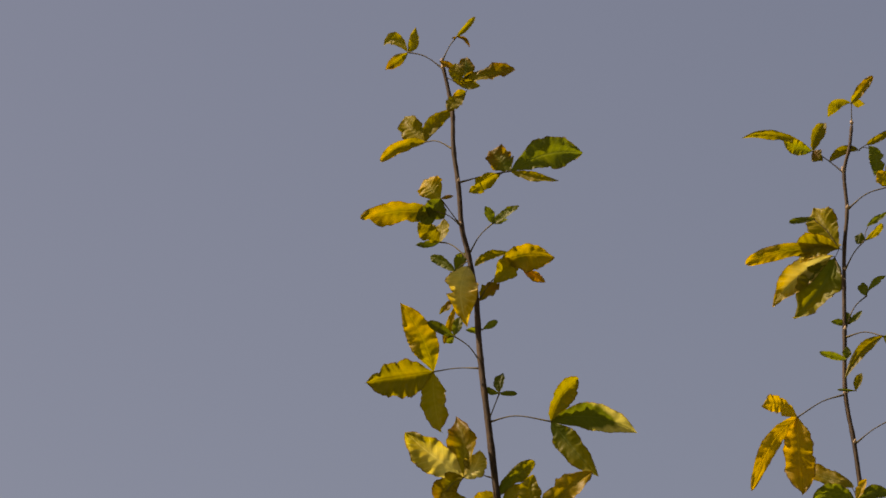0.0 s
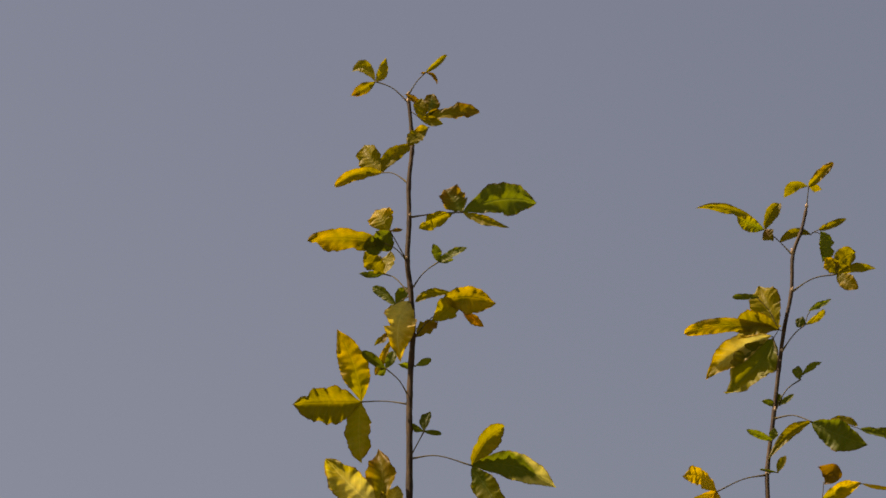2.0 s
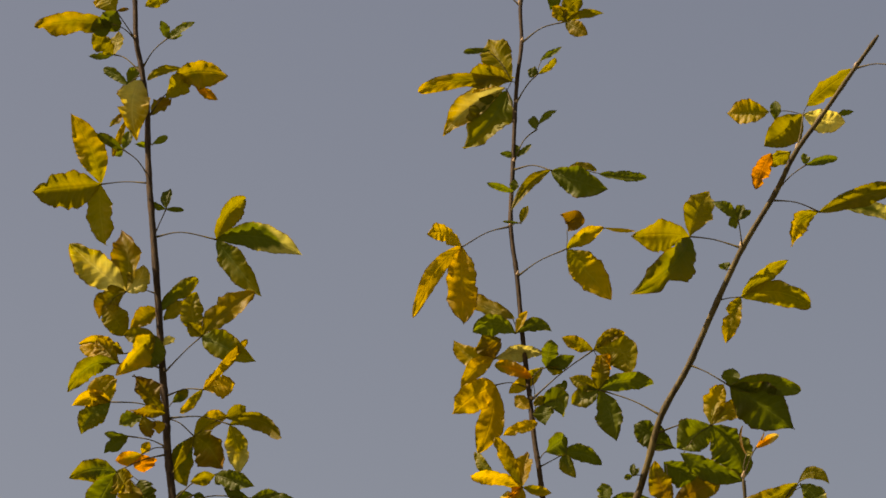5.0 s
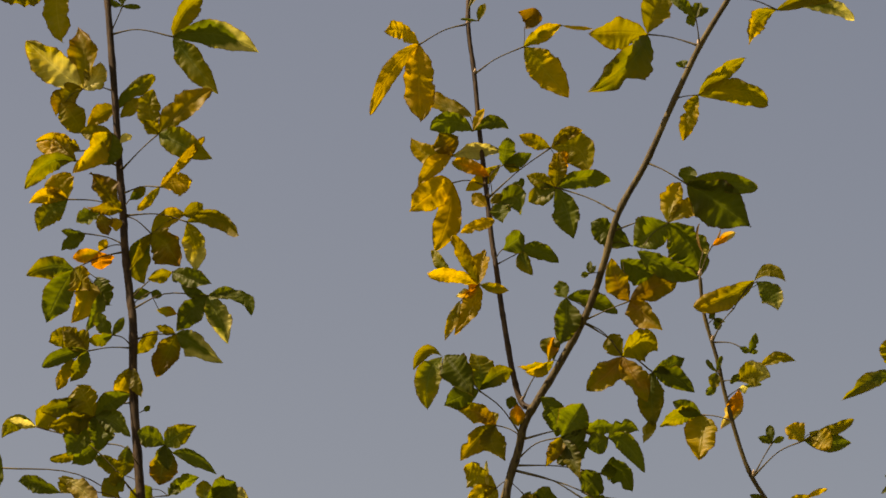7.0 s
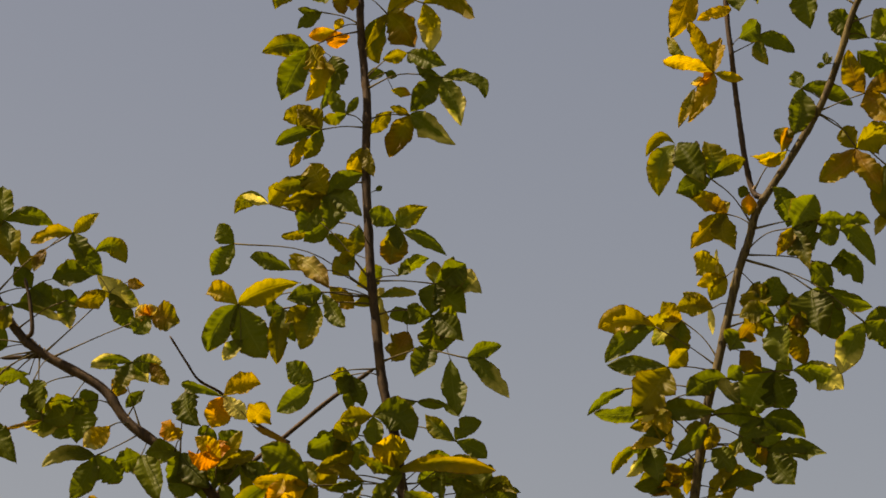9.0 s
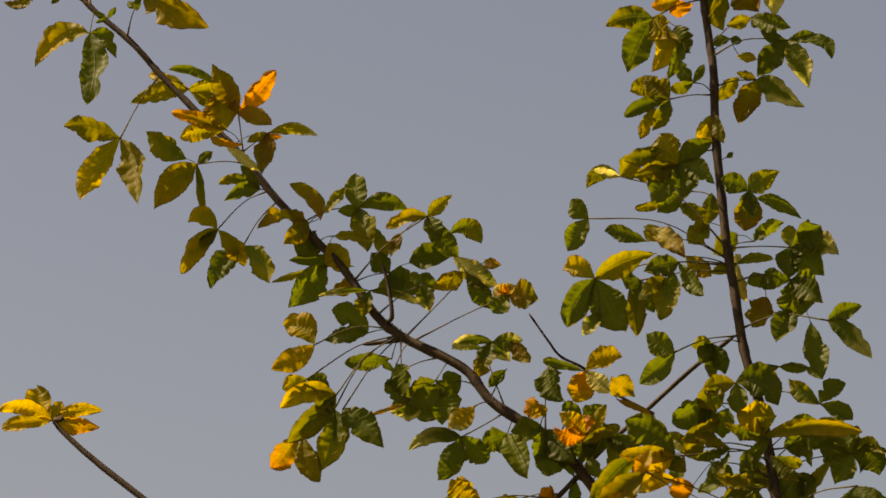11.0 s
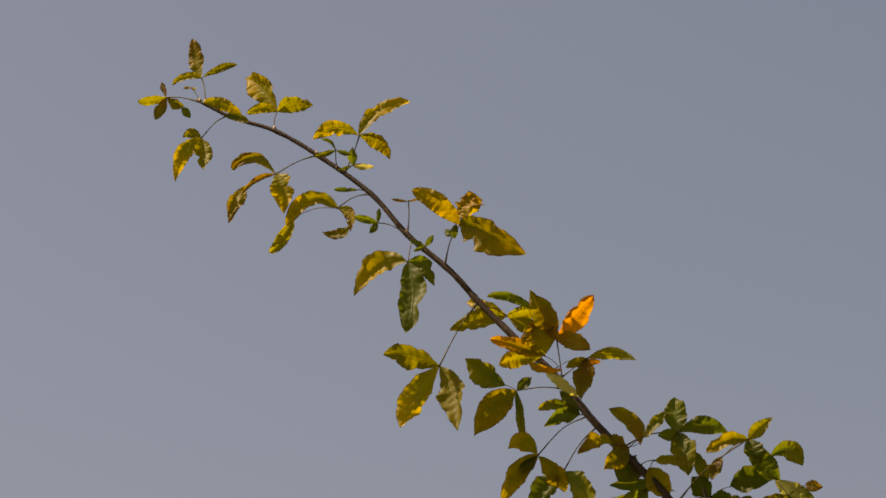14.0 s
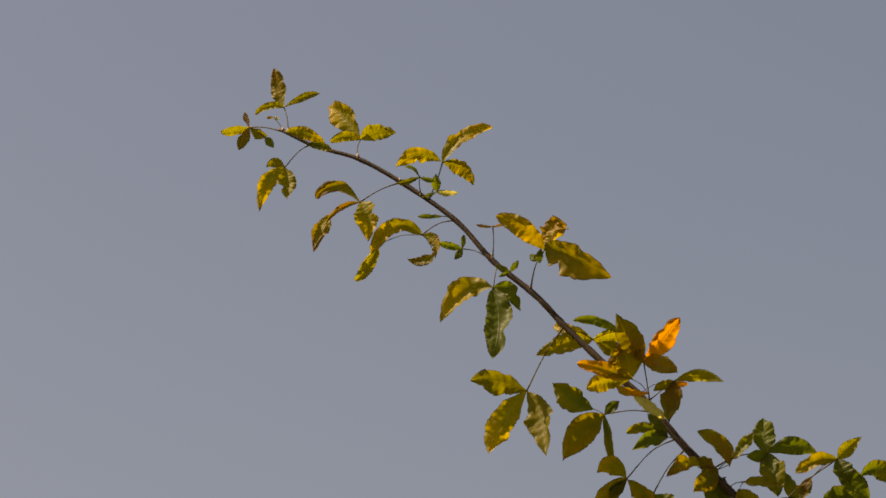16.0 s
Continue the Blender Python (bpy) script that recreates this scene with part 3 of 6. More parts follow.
L = leaf('D', (-1.133, 5.739, 3.486), (-1.133, 5.695, 3.540))
blade(L, 'bo', 8.2, 3.5, 116, -25, 4)
blade(L, 'a', 8.7, 3.4, 53, 8, 21)
blade(L, 'bo', 6.1, 2.6, -25, -17, -4, bow=(0.1, 0.5))
L = leaf('D', (-1.139, 5.740, 3.494), (-1.092, 5.717, 3.516))
blade(L, 'op', 7.2, 1.9, -6, 2, -1, bow=(0.0, 0.9))
blade(L, 'a', 4.7, 1.1, 10, 18, -7, (-2.7, -0.9))
blade(L, 'o', 3.6, 1.5, -151, -22, 11)
blade(L, 'bo', 7.1, 3.2, -96, -16, 7)
blade(L, 'p', 6.6, 1.9, -38, -2, 23, (-6.2, -1.7))
L = leaf('D', (-1.126, 5.739, 3.477), (-1.202, 5.736, 3.480))
blade(L, 'go', 7.8, 3.6, 143, 3, -13, (-1.6, 0.9))
blade(L, 'oy', 9.1, 4.2, -134, 0, -14, bow=(-0.5, 0.8))
blade(L, 'go', 7.2, 1.3, -84, 10, 1, bow=(-0.0, -0.0))
blade(L, 'g', 3.1, 1.7, 32, -18, -15)
L = leaf('D', (-1.262, 5.750, 3.627), (-1.316, 5.732, 3.525))
blade(L, 'o', 9.5, 4.1, 164, 8, -18, bow=(-0.1, 1.1))
blade(L, 'oy', 10.8, 4.0, -126, 8, 9, bow=(-1.0, 0.1))
blade(L, 'o', 12.4, 4.3, -73, -18, 9, bow=(0.6, 0.6))
L = leaf('D', (-1.088, 5.735, 3.426), (-1.104, 5.718, 3.431))
blade(L, 'g', 5.7, 2.3, -158, -19, 5, bow=(0.1, 0.7))
blade(L, 'go', 6.1, 1.6, 173, -14, 21, bow=(-0.1, 0.9))
blade(L, 'g', 4.8, 2.1, 128, -3, -10)
L = leaf('D', (-1.094, 5.736, 3.435), (-1.174, 5.753, 3.384))
blade(L, 'oy', 4.5, 2.9, 170, -25, 13, bow=(-0.1, 1.6))
blade(L, 'oy', 9.2, 3.0, -121, -21, -20, bow=(-0.6, 0.6))
blade(L, 'oy', 6.6, 2.9, -54, 20, 10, bow=(0.6, 0.4))
blade(L, 'g', 5.1, 1.9, -135, -14, -21)
L = leaf('D', (-1.081, 5.734, 3.418), (-1.139, 5.767, 3.361))
blade(L, 'g', 7.7, 3.7, -130, 5, 18, bow=(-0.5, 0.6))
blade(L, 'go', 8.1, 3.7, -55, -16, 7, bow=(0.8, 0.5))
# the po blades are olive; light on them is painted as pale colour
L = leaf('A', (-0.468, 5.652, 3.909), (-0.511, 5.632, 3.905))
blade(L, 'po', 10.8, 5.0, 141, -15, -9, bow=(-0.2, -0.2))
blade(L, 'ob', 10.4, 4.1, 96, 3, -8, bow=(0.7, 0.1))
blade(L, 'po', 4.7, 3.9, 57, -7, -20, bow=(0.5, -0.5))
blade(L, 'ob', 5.5, 3.5, -138, 13, 8, bow=(-0.5, 0.9))
blade(L, 'o', 5.3, 3.9, -56, 12, -4, (-3.1, -2.0))
L = leaf('A', (-0.466, 5.651, 3.889), (-0.466, 5.656, 3.883))
blade(L, 'go', 7.6, 2.4, 41, -1, 5, bow=(0.0, 0.4))
blade(L, 'oy', 5.2, 2.9, -144, 1, 13, bow=(0.1, 0.6))
blade(L, 'o', 4.5, 2.3, 37, -7, -23, (0.7, -1.4))
L = leaf('A', (-0.462, 5.647, 3.834), (-0.469, 5.628, 3.834))
blade(L, 'oy', 8.6, 4.2, -126, -14, -26, bow=(-0.3, 0.4))
blade(L, 'g', 4.7, 3.7, -114, 17, -1, bow=(0.7, -0.1))
blade(L, 'p', 2.2, 1.5, 39, 9, -28, (1.2, -1.6))
blade(L, 'o', 4.5, 2.8, 178, -3, 22)
L = leaf('A', (-0.461, 5.646, 3.817), (-0.515, 5.649, 3.816))
blade(L, 'oy', 6.7, 2.4, 168, -5, -2, bow=(-0.0, 0.9))
blade(L, 'oy', 4.6, 2.4, 149, -22, -19)
L = leaf('A', (-0.458, 5.644, 3.781), (-0.400, 5.608, 3.824))
blade(L, 'o', 6.6, 3.3, 96, -8, -6, bow=(-1.0, -0.0))
blade(L, 'oy', 11.4, 4.1, 47, 14, -19, bow=(-0.7, 0.0))
blade(L, 'go', 9.6, 3.9, -32, -12, -12, bow=(-0.9, 0.4))
blade(L, 'o', 2.7, 2.1, 138, -19, -12)
L = leaf('A', (-0.459, 5.645, 3.790), (-0.518, 5.615, 3.787))
blade(L, 'go', 8.4, 3.1, -148, -3, -26, bow=(-0.5, 1.9))
blade(L, 'oy', 5.7, 3.2, 129, 15, -7)
blade(L, 'y', 7.2, 2.1, 148, 16, 11)
L = leaf('A', (-0.453, 5.640, 3.719), (-0.533, 5.647, 3.741))
blade(L, 'oy', 4.4, 4.6, 120, -3, 25)
blade(L, 'y', 5.8, 2.5, -168, -19, 9, bow=(0.1, 0.9))
blade(L, 'go', 6.6, 3.5, -128, -11, 10, bow=(-0.7, 0.1))
L = leaf('A', (-0.453, 5.640, 3.712), (-0.454, 5.642, 3.715))
blade(L, 'ob', 7.5, 3.4, 129, -19, -17, bow=(0.1, 0.2))
L = leaf('A', (-0.453, 5.640, 3.719), (-0.482, 5.592, 3.698))
blade(L, 'ob', 5.0, 1.8, -180, -14, -24, (3.2, 0.4))
blade(L, 'g', 3.6, 2.7, -159, -6, 27)
blade(L, 'ob', 3.7, 2.3, -69, -8, -11)
blade(L, 'y', 2.1, 1.8, -81, -3, -12, (2.1, -0.7))
L = leaf('A', (-0.450, 5.637, 3.666), (-0.507, 5.649, 3.689))
blade(L, 'g', 3.6, 1.4, 168, 7, -19)
blade(L, 'g', 4.4, 2.1, -140, -13, 10)
L = leaf('A', (-0.450, 5.637, 3.666), (-0.489, 5.667, 3.668))
blade(L, 'ya', 3.9, 2.2, -169, 4, -4)
blade(L, 'a', 2.6, 3.7, -80, 21, -28)
blade(L, 'y', 2.1, 1.5, 53, -23, 16)
L = leaf('A', (-0.449, 5.636, 3.656), (-0.520, 5.621, 3.626))
blade(L, 'go', 7.2, 3.3, -164, -22, 3, bow=(-0.2, 0.8))
blade(L, 'g', 8.7, 4.3, -121, 21, 1, bow=(-0.2, 0.3))
blade(L, 'oy', 7.4, 3.9, -100, -8, -23, (1.3, -1.0), bow=(1.0, -0.3))
blade(L, 'oy', 4.6, 4.1, -61, -19, 22)
blade(L, 'g', 4.6, 4.0, -67, -2, 24, (3.2, -1.3))
blade(L, 'g', 7.7, 2.1, -106, -20, -14, (4.0, -3.5))
L = leaf('A', (-0.437, 5.628, 3.508), (-0.462, 5.582, 3.512))
blade(L, 'g', 3.9, 2.6, 122, -7, -25)
blade(L, 'g', 3.0, 1.3, 56, -14, -5)
blade(L, 'go', 3.6, 2.0, -164, -11, -25)
L = leaf('A', (-0.437, 5.628, 3.508), (-0.496, 5.581, 3.489))
blade(L, 'o', 6.4, 3.2, 158, 18, -18, bow=(-0.0, 1.1))
blade(L, 'g', 6.8, 2.1, -160, -2, -5, bow=(-0.3, 0.6))
blade(L, 'go', 5.1, 2.6, -118, -1, -23)
blade(L, 'oy', 5.4, 2.0, -114, -10, -22, (-2.0, -1.1))
blade(L, 'o', 4.7, 3.7, 139, -0, 24)
L = leaf('A', (-0.436, 5.627, 3.483), (-0.439, 5.625, 3.479))
blade(L, 'oy', 4.9, 3.2, -119, 15, -16)
blade(L, 'o', 5.6, 2.1, -73, -21, 2)
L = leaf('A', (-0.453, 5.640, 3.712), (-0.412, 5.631, 3.680))
blade(L, 'oy', 5.8, 2.6, 31, 1, -7, bow=(-0.2, 0.8))
blade(L, 'o', 3.4, 2.3, 32, 3, 13, (4.5, 2.7))
blade(L, 'go', 7.2, 3.5, -99, 18, -11, bow=(-1.4, 0.0))
blade(L, 'ob', 6.6, 4.9, -52, -4, 18, bow=(0.3, 0.7))
blade(L, 'o', 6.6, 1.5, -115, -13, -22, bow=(-0.0, 0.6))
L = leaf('A', (-0.453, 5.640, 3.712), (-0.360, 5.616, 3.691))
blade(L, 'o', 8.7, 2.7, -23, -19, 15, bow=(-0.0, 1.7))
blade(L, 'op', 7.2, 3.2, -81, 13, -10, bow=(0.4, 0.1))
L = leaf('A', (-0.441, 5.633, 3.583), (-0.379, 5.594, 3.608))
blade(L, 'g', 6.5, 2.8, -25, -19, -14)
blade(L, 'o', 3.9, 2.0, -157, -20, -4)
blade(L, 'g', 2.0, 2.3, -30, 1, -14)
L = leaf('A', (-0.440, 5.631, 3.566), (-0.329, 5.587, 3.569))
blade(L, 'g', 4.3, 1.9, 155, 7, -25)
blade(L, 'g', 3.9, 1.6, 9, -15, -12)
blade(L, 'g', 7.0, 2.0, -28, -7, -22, bow=(1.8, 0.9))
blade(L, 'gp', 7.7, 3.5, -68, -5, -10, bow=(0.0, 0.3))
blade(L, 'g', 6.6, 3.4, -133, 9, 3)
L = leaf('A', (-0.440, 5.632, 3.571), (-0.414, 5.658, 3.601))
blade(L, 'g', 3.0, 1.7, -171, 5, 15)
blade(L, 'g', 1.7, 1.3, -18, 1, -3)
blade(L, 'ob', 3.0, 1.5, -10, 12, 9, (0.8, -2.6))
L = leaf('A', (-0.437, 5.629, 3.520), (-0.378, 5.660, 3.538))
blade(L, 'ob', 6.7, 3.7, -116, 8, 11, bow=(0.3, 0.5))
blade(L, 'gp', 8.4, 3.4, -38, -12, 17, bow=(-0.6, 1.0))
blade(L, 'o', 3.1, 1.5, 159, -7, -21)
blade(L, 'o', 5.3, 2.3, -125, -20, -19, (-2.6, 0.6))
L = leaf('B', (0.053, 5.556, 3.884), (0.124, 5.528, 3.913))
blade(L, 'oy', 9.8, 4.7, -51, 6, -12, bow=(-0.5, 0.9))
blade(L, 'oy', 6.3, 2.3, 22, -23, 15, bow=(-0.1, 0.6))
# thin stalk, drawn as a narrow yellow blade
blade(L, 'y', 4.7, 0.7, -6, 1, -26, (5.3, 3.2))
blade(L, 'b', 2.7, 3.3, 115, -25, -21, (0.3, 2.7), bow=(1.6, 0.6))
L = leaf('B', (0.058, 5.547, 3.796), (0.049, 5.538, 3.790))
blade(L, 'oy', 10.9, 2.7, 152, 13, 25, (-0.1, 2.2), bow=(0.1, 0.3))
blade(L, 'g', 6.1, 3.4, 176, 3, -15, bow=(0.0, 1.4))
blade(L, 'g', 5.1, 1.9, -1, -5, -8, bow=(0.4, 1.2))
blade(L, 'y', 3.6, 1.4, 62, -10, -27)
L = leaf('B', (0.060, 5.545, 3.774), (0.018, 5.544, 3.754))
blade(L, 'oy', 6.9, 3.3, 148, 12, 13, bow=(-0.3, -1.2))
blade(L, 'y', 7.0, 2.7, -133, -18, 2, bow=(-0.2, 0.8))
blade(L, 'bo', 3.8, 3.8, 118, -18, 12)
blade(L, 'p', 6.9, 2.6, 3, -4, 25, bow=(-0.0, 0.8))
L = leaf('B', (0.065, 5.538, 3.707), (0.019, 5.556, 3.719))
blade(L, 'y', 8.4, 4.3, -140, -18, -10, bow=(-0.1, 0.6))
blade(L, 'y', 10.0, 3.9, -107, 18, -2, bow=(0.5, -0.5))
L = leaf('B', (0.064, 5.539, 3.718), (0.071, 5.532, 3.719))
blade(L, 'ao', 5.7, 2.3, 160, -5, 15, bow=(-0.1, 0.4))
blade(L, 'oy', 6.2, 2.2, -148, 18, 2, (1.6, 1.7), bow=(0.1, -0.0))
blade(L, 'y', 3.3, 2.0, 134, 17, 5, (-0.4, -4.6))
blade(L, 'y', 5.6, 1.9, -154, -19, 18, (0.5, -6.6))
L = leaf('B', (0.064, 5.539, 3.718), (0.090, 5.525, 3.732))
blade(L, 'g', 4.0, 2.9, 76, -25, 27)
blade(L, 'g', 4.5, 2.0, 14, -24, 4)
blade(L, 'o', 2.5, 1.3, -16, -3, 21)
L = leaf('B', (0.068, 5.534, 3.667), (0.084, 5.526, 3.677))
blade(L, 'g', 4.7, 1.6, 42, -16, -12)
blade(L, 'g', 3.7, 3.7, -39, -14, 3, bow=(1.0, 1.4))
blade(L, 'g', 3.2, 3.0, -86, -8, 14)
blade(L, 'o', 1.4, 2.1, 126, -14, -8)
L = leaf('B', (0.075, 5.527, 3.590), (0.086, 5.514, 3.602))
blade(L, 'g', 4.2, 3.4, 40, 18, 19, bow=(0.1, 0.2))
L = leaf('B', (0.076, 5.526, 3.584), (0.110, 5.548, 3.610))
blade(L, 'g', 5.7, 2.4, -16, 3, -6, bow=(-0.1, 1.0))
blade(L, 'go', 4.2, 2.3, -68, -16, 19)
L = leaf('B', (0.080, 5.522, 3.538), (0.052, 5.513, 3.551))
blade(L, 'y', 7.8, 2.1, 174, -23, -19, bow=(0.0, 0.4))
blade(L, 'oy', 7.8, 2.1, 119, -22, 12, bow=(-0.2, 0.3))
blade(L, 'y', 5.9, 2.6, 81, 14, -17)
blade(L, 'go', 5.2, 1.7, 121, 10, -10, (-3.7, 1.2))
blade(L, 'y', 7.8, 3.0, -118, 6, 20, bow=(0.6, 0.2))
blade(L, 'oy', 6.0, 1.6, -112, 3, 17, (-2.7, -2.3))
blade(L, 'ap', 3.7, 1.9, -149, -7, -27)
blade(L, 'oy', 4.2, 1.5, -14, -1, 5)
L = leaf('B', (0.067, 5.536, 3.687), (0.157, 5.502, 3.748))
blade(L, 'oy', 4.8, 2.1, 158, -7, -10)
blade(L, 'oy', 5.2, 1.9, 21, -25, -11, bow=(-0.1, 0.6))
blade(L, 'o', 6.4, 5.1, -39, -7, -1, bow=(1.3, 1.5))
blade(L, 'ya', 2.8, 3.1, -44, 7, -6, (0.3, -0.9))
L = leaf('C', (0.246, 5.459, 3.632), (0.162, 5.493, 3.685))
blade(L, 'go', 4.3, 3.3, -157, 12, 24)
blade(L, 'g', 7.9, 2.6, 7, 6, 10, bow=(-0.0, 1.0))
blade(L, 'g', 7.8, 3.9, -75, -0, 17, bow=(0.4, -0.1))
blade(L, 'oy', 4.8, 2.7, 85, -8, 5)
blade(L, 'o', 4.6, 2.2, 152, 6, 1)
L = leaf('C', (0.287, 5.450, 3.703), (0.340, 5.424, 3.660))
blade(L, 'g', 2.5, 2.7, 78, -24, -23)
blade(L, 'g', 9.8, 2.8, -9, -8, 5, bow=(0.1, 0.6))
blade(L, 'g', 10.7, 6.3, -34, 10, 12, bow=(0.0, 0.3))
L = leaf('C', (0.238, 5.462, 3.607), (0.313, 5.438, 3.608))
blade(L, 'oy', 7.1, 3.1, 72, 15, -13, bow=(-0.4, 0.2))
blade(L, 'oy', 6.7, 2.9, 16, 7, -24, bow=(-0.0, 1.5))
blade(L, 'g', 5.7, 5.1, -149, 10, 10)
blade(L, 'g', 8.6, 5.6, -57, 20, 22, bow=(1.0, 0.4))
blade(L, 'g', 9.8, 3.7, -24, 6, 19, (-4.4, -3.9), bow=(-0.3, -0.2))
L = leaf('C', (0.233, 5.465, 3.590), (0.263, 5.477, 3.590))
blade(L, 'g', 6.6, 4.0, 145, 3, -16, bow=(-0.2, 0.4))
L = leaf('C', (0.219, 5.470, 3.548), (0.204, 5.466, 3.547))
blade(L, 'g', 2.1, 0.9, 86, 14, -15)
blade(L, 'g', 1.3, 0.9, -173, 19, 2)
blade(L, 'g', 1.5, 0.8, 50, -7, -28)
L = leaf('C', (0.192, 5.479, 3.482), (0.257, 5.462, 3.504))
blade(L, 'bo', 6.4, 3.2, 113, -18, 9, bow=(-0.4, -0.4))
blade(L, 'g', 5.9, 4.3, -26, 16, 23, (-1.0, 6.1))
blade(L, 'bo', 7.8, 3.5, 25, 3, -6, bow=(-0.1, 0.3))
blade(L, 'bo', 6.9, 3.2, -50, -18, 11, bow=(-0.4, 0.4))
L = leaf('C', (0.201, 5.477, 3.499), (0.171, 5.474, 3.515))
blade(L, 'g', 2.8, 2.3, 111, 7, -7)
blade(L, 'g', 7.6, 2.5, -14, 15, -16, bow=(-0.2, 0.9))
blade(L, 'g', 7.4, 3.7, -98, -10, -13)
L = leaf('C', (0.192, 5.479, 3.482), (0.246, 5.482, 3.431))
blade(L, 'o', 3.9, 3.2, 120, 14, -19)
blade(L, 'bo', 6.8, 3.8, -139, 4, 15, bow=(0.2, -0.3))
blade(L, 'bo', 7.2, 4.0, -62, -13, -24, bow=(-0.3, -0.4))
blade(L, 'o', 4.9, 4.7, 7, 1, 18, bow=(0.4, 1.7))
L = leaf('C', (0.192, 5.479, 3.482), (0.287, 5.504, 3.415))
blade(L, 'g', 6.5, 3.1, -26, 8, -5, bow=(-0.2, 0.9))
blade(L, 'go', 8.2, 3.7, -91, -5, 2, bow=(-0.2, 0.2))
blade(L, 'g', 5.4, 2.4, 28, 15, -11)
blade(L, 'op', 4.0, 1.7, -118, -11, 6, (0.2, -6.9))
L = leaf('C', (0.410, 5.420, 3.935), (0.479, 5.452, 3.929))
blade(L, 'oy', 7.4, 3.0, -125, -14, -26, bow=(-0.9, 1.0))
blade(L, 'o', 11.6, 2.8, 10, -20, 4, bow=(0.3, 0.5))
blade(L, 'gp', 9.4, 2.5, -14, 3, -18, (1.8, 0.8), bow=(0.2, 0.8))
L = leaf('C', (0.416, 5.419, 3.945), (0.458, 5.385, 3.972))
blade(L, 'g', 4.7, 1.3, 13, 2, 8)
blade(L, 'g', 2.0, 1.3, 93, 6, 13)
L = leaf('C', (0.367, 5.429, 3.867), (0.360, 5.384, 3.890))
blade(L, 'g', 4.6, 1.7, 140, -3, 19)
blade(L, 'g', 2.9, 1.4, 73, 16, -10)
blade(L, 'g', 1.5, 1.7, -162, 14, 8)
blade(L, 'g', 2.7, 1.0, 43, 15, -15)
L = leaf('C', (0.367, 5.429, 3.867), (0.295, 5.438, 3.890))
blade(L, 'o', 8.2, 4.3, 68, 12, -1, bow=(-0.4, 0.0))
blade(L, 'o', 8.6, 4.6, -173, -19, -17, bow=(0.1, 0.6))
blade(L, 'go', 13.2, 5.3, -129, -16, -23, bow=(1.0, 0.2))
L = leaf('C', (0.351, 5.433, 3.836), (0.343, 5.418, 3.830))
blade(L, 'g', 1.2, 1.8, 97, 3, -22)
L = leaf('C', (0.330, 5.439, 3.793), (0.363, 5.453, 3.803))
blade(L, 'o', 9.6, 2.5, 39, 8, 18, bow=(-0.6, 0.3))
blade(L, 'o', 10.1, 3.3, -5, 11, 12, bow=(0.2, 1.4))
blade(L, 'oy', 6.7, 2.6, -111, 19, 26, bow=(0.2, 0.8))
L = leaf('E', (0.350, 5.381, 3.510), (0.356, 5.380, 3.543))
# this narrow brown blade stands in for a small bare twig
blade(L, 'b', 5.0, 0.4, 93, 17, -22, bow=(-0.6, 0.1))
blade(L, 'p', 0.7, 0.9, 20, -21, -24)
L = leaf('E', (0.350, 5.381, 3.510), (0.368, 5.367, 3.548))
blade(L, 'ap', 3.6, 1.2, 28, -8, -2)
blade(L, 'b', 2.8, 0.3, 63, 6, 14)
L = leaf('E', (0.363, 5.391, 3.418), (0.391, 5.348, 3.450))
blade(L, 'oy', 9.2, 3.1, -155, -6, 2, (3.0, 4.0), bow=(0.2, -0.6))
blade(L, 'o', 4.2, 1.8, -6, -8, -21, (3.0, 4.0), bow=(0.1, 1.5))
blade(L, 'gp', 4.9, 3.1, -55, 2, -7, (3.2, 3.8), bow=(0.5, 0.3))
L = leaf('E', (0.358, 5.388, 3.442), (0.367, 5.389, 3.451))
blade(L, 'g', 0.9, 1.2, 132, -2, 26)
blade(L, 'g', 1.7, 1.3, -65, 19, -24)
blade(L, 'g', 1.6, 0.7, -16, 9, 12)
L = leaf('E', (0.363, 5.391, 3.418), (0.411, 5.366, 3.394))
blade(L, 'g', 2.8, 1.2, 69, -21, -1)
blade(L, 'g', 1.6, 0.9, 151, -9, 13)
blade(L, 'g', 1.3, 0.7, 12, 16, -7)
L = leaf('E', (0.373, 5.396, 3.372), (0.366, 5.370, 3.369))
blade(L, 'g', 2.2, 0.7, 127, -2, 11)
blade(L, 'g', 2.6, 0.7, 70, 10, 4)
blade(L, 'go', 2.6, 1.8, -103, -10, -9)
blade(L, 'g', 1.9, 1.2, -140, 14, 1, (-0.1, -1.9))
L = leaf('E', (0.375, 5.396, 3.364), (0.396, 5.378, 3.358))
blade(L, 'op', 4.3, 3.5, 4, -6, -15, bow=(-0.1, 0.7))
blade(L, 'o', 5.2, 1.8, 11, 5, -24, (2.8, 1.9), bow=(0.1, 0.8))
blade(L, 'g', 1.1, 1.8, 135, -13, -23)
L = leaf('E', (0.380, 5.399, 3.341), (0.397, 5.393, 3.352))
blade(L, 'ap', 6.0, 2.2, -118, 21, 2, bow=(0.5, 0.1))
blade(L, 'p', 1.2, 1.3, 4, -7, 24)
blade(L, 'g', 3.2, 0.6, 4, -21, -8)
L = leaf('E', (0.387, 5.402, 3.310), (0.347, 5.421, 3.325))
blade(L, 'oy', 7.3, 4.4, -98, -21, 15)
blade(L, 'go', 6.1, 2.8, -163, -8, -27, bow=(0.1, 0.9))
blade(L, 'g', 4.4, 2.3, 157, -13, -2)
L = leaf('E', (0.411, 5.411, 3.233), (0.438, 5.393, 3.275))
blade(L, 'g', 2.5, 1.3, 95, -1, -25)
blade(L, 'g', 2.1, 1.2, 161, -15, 27)
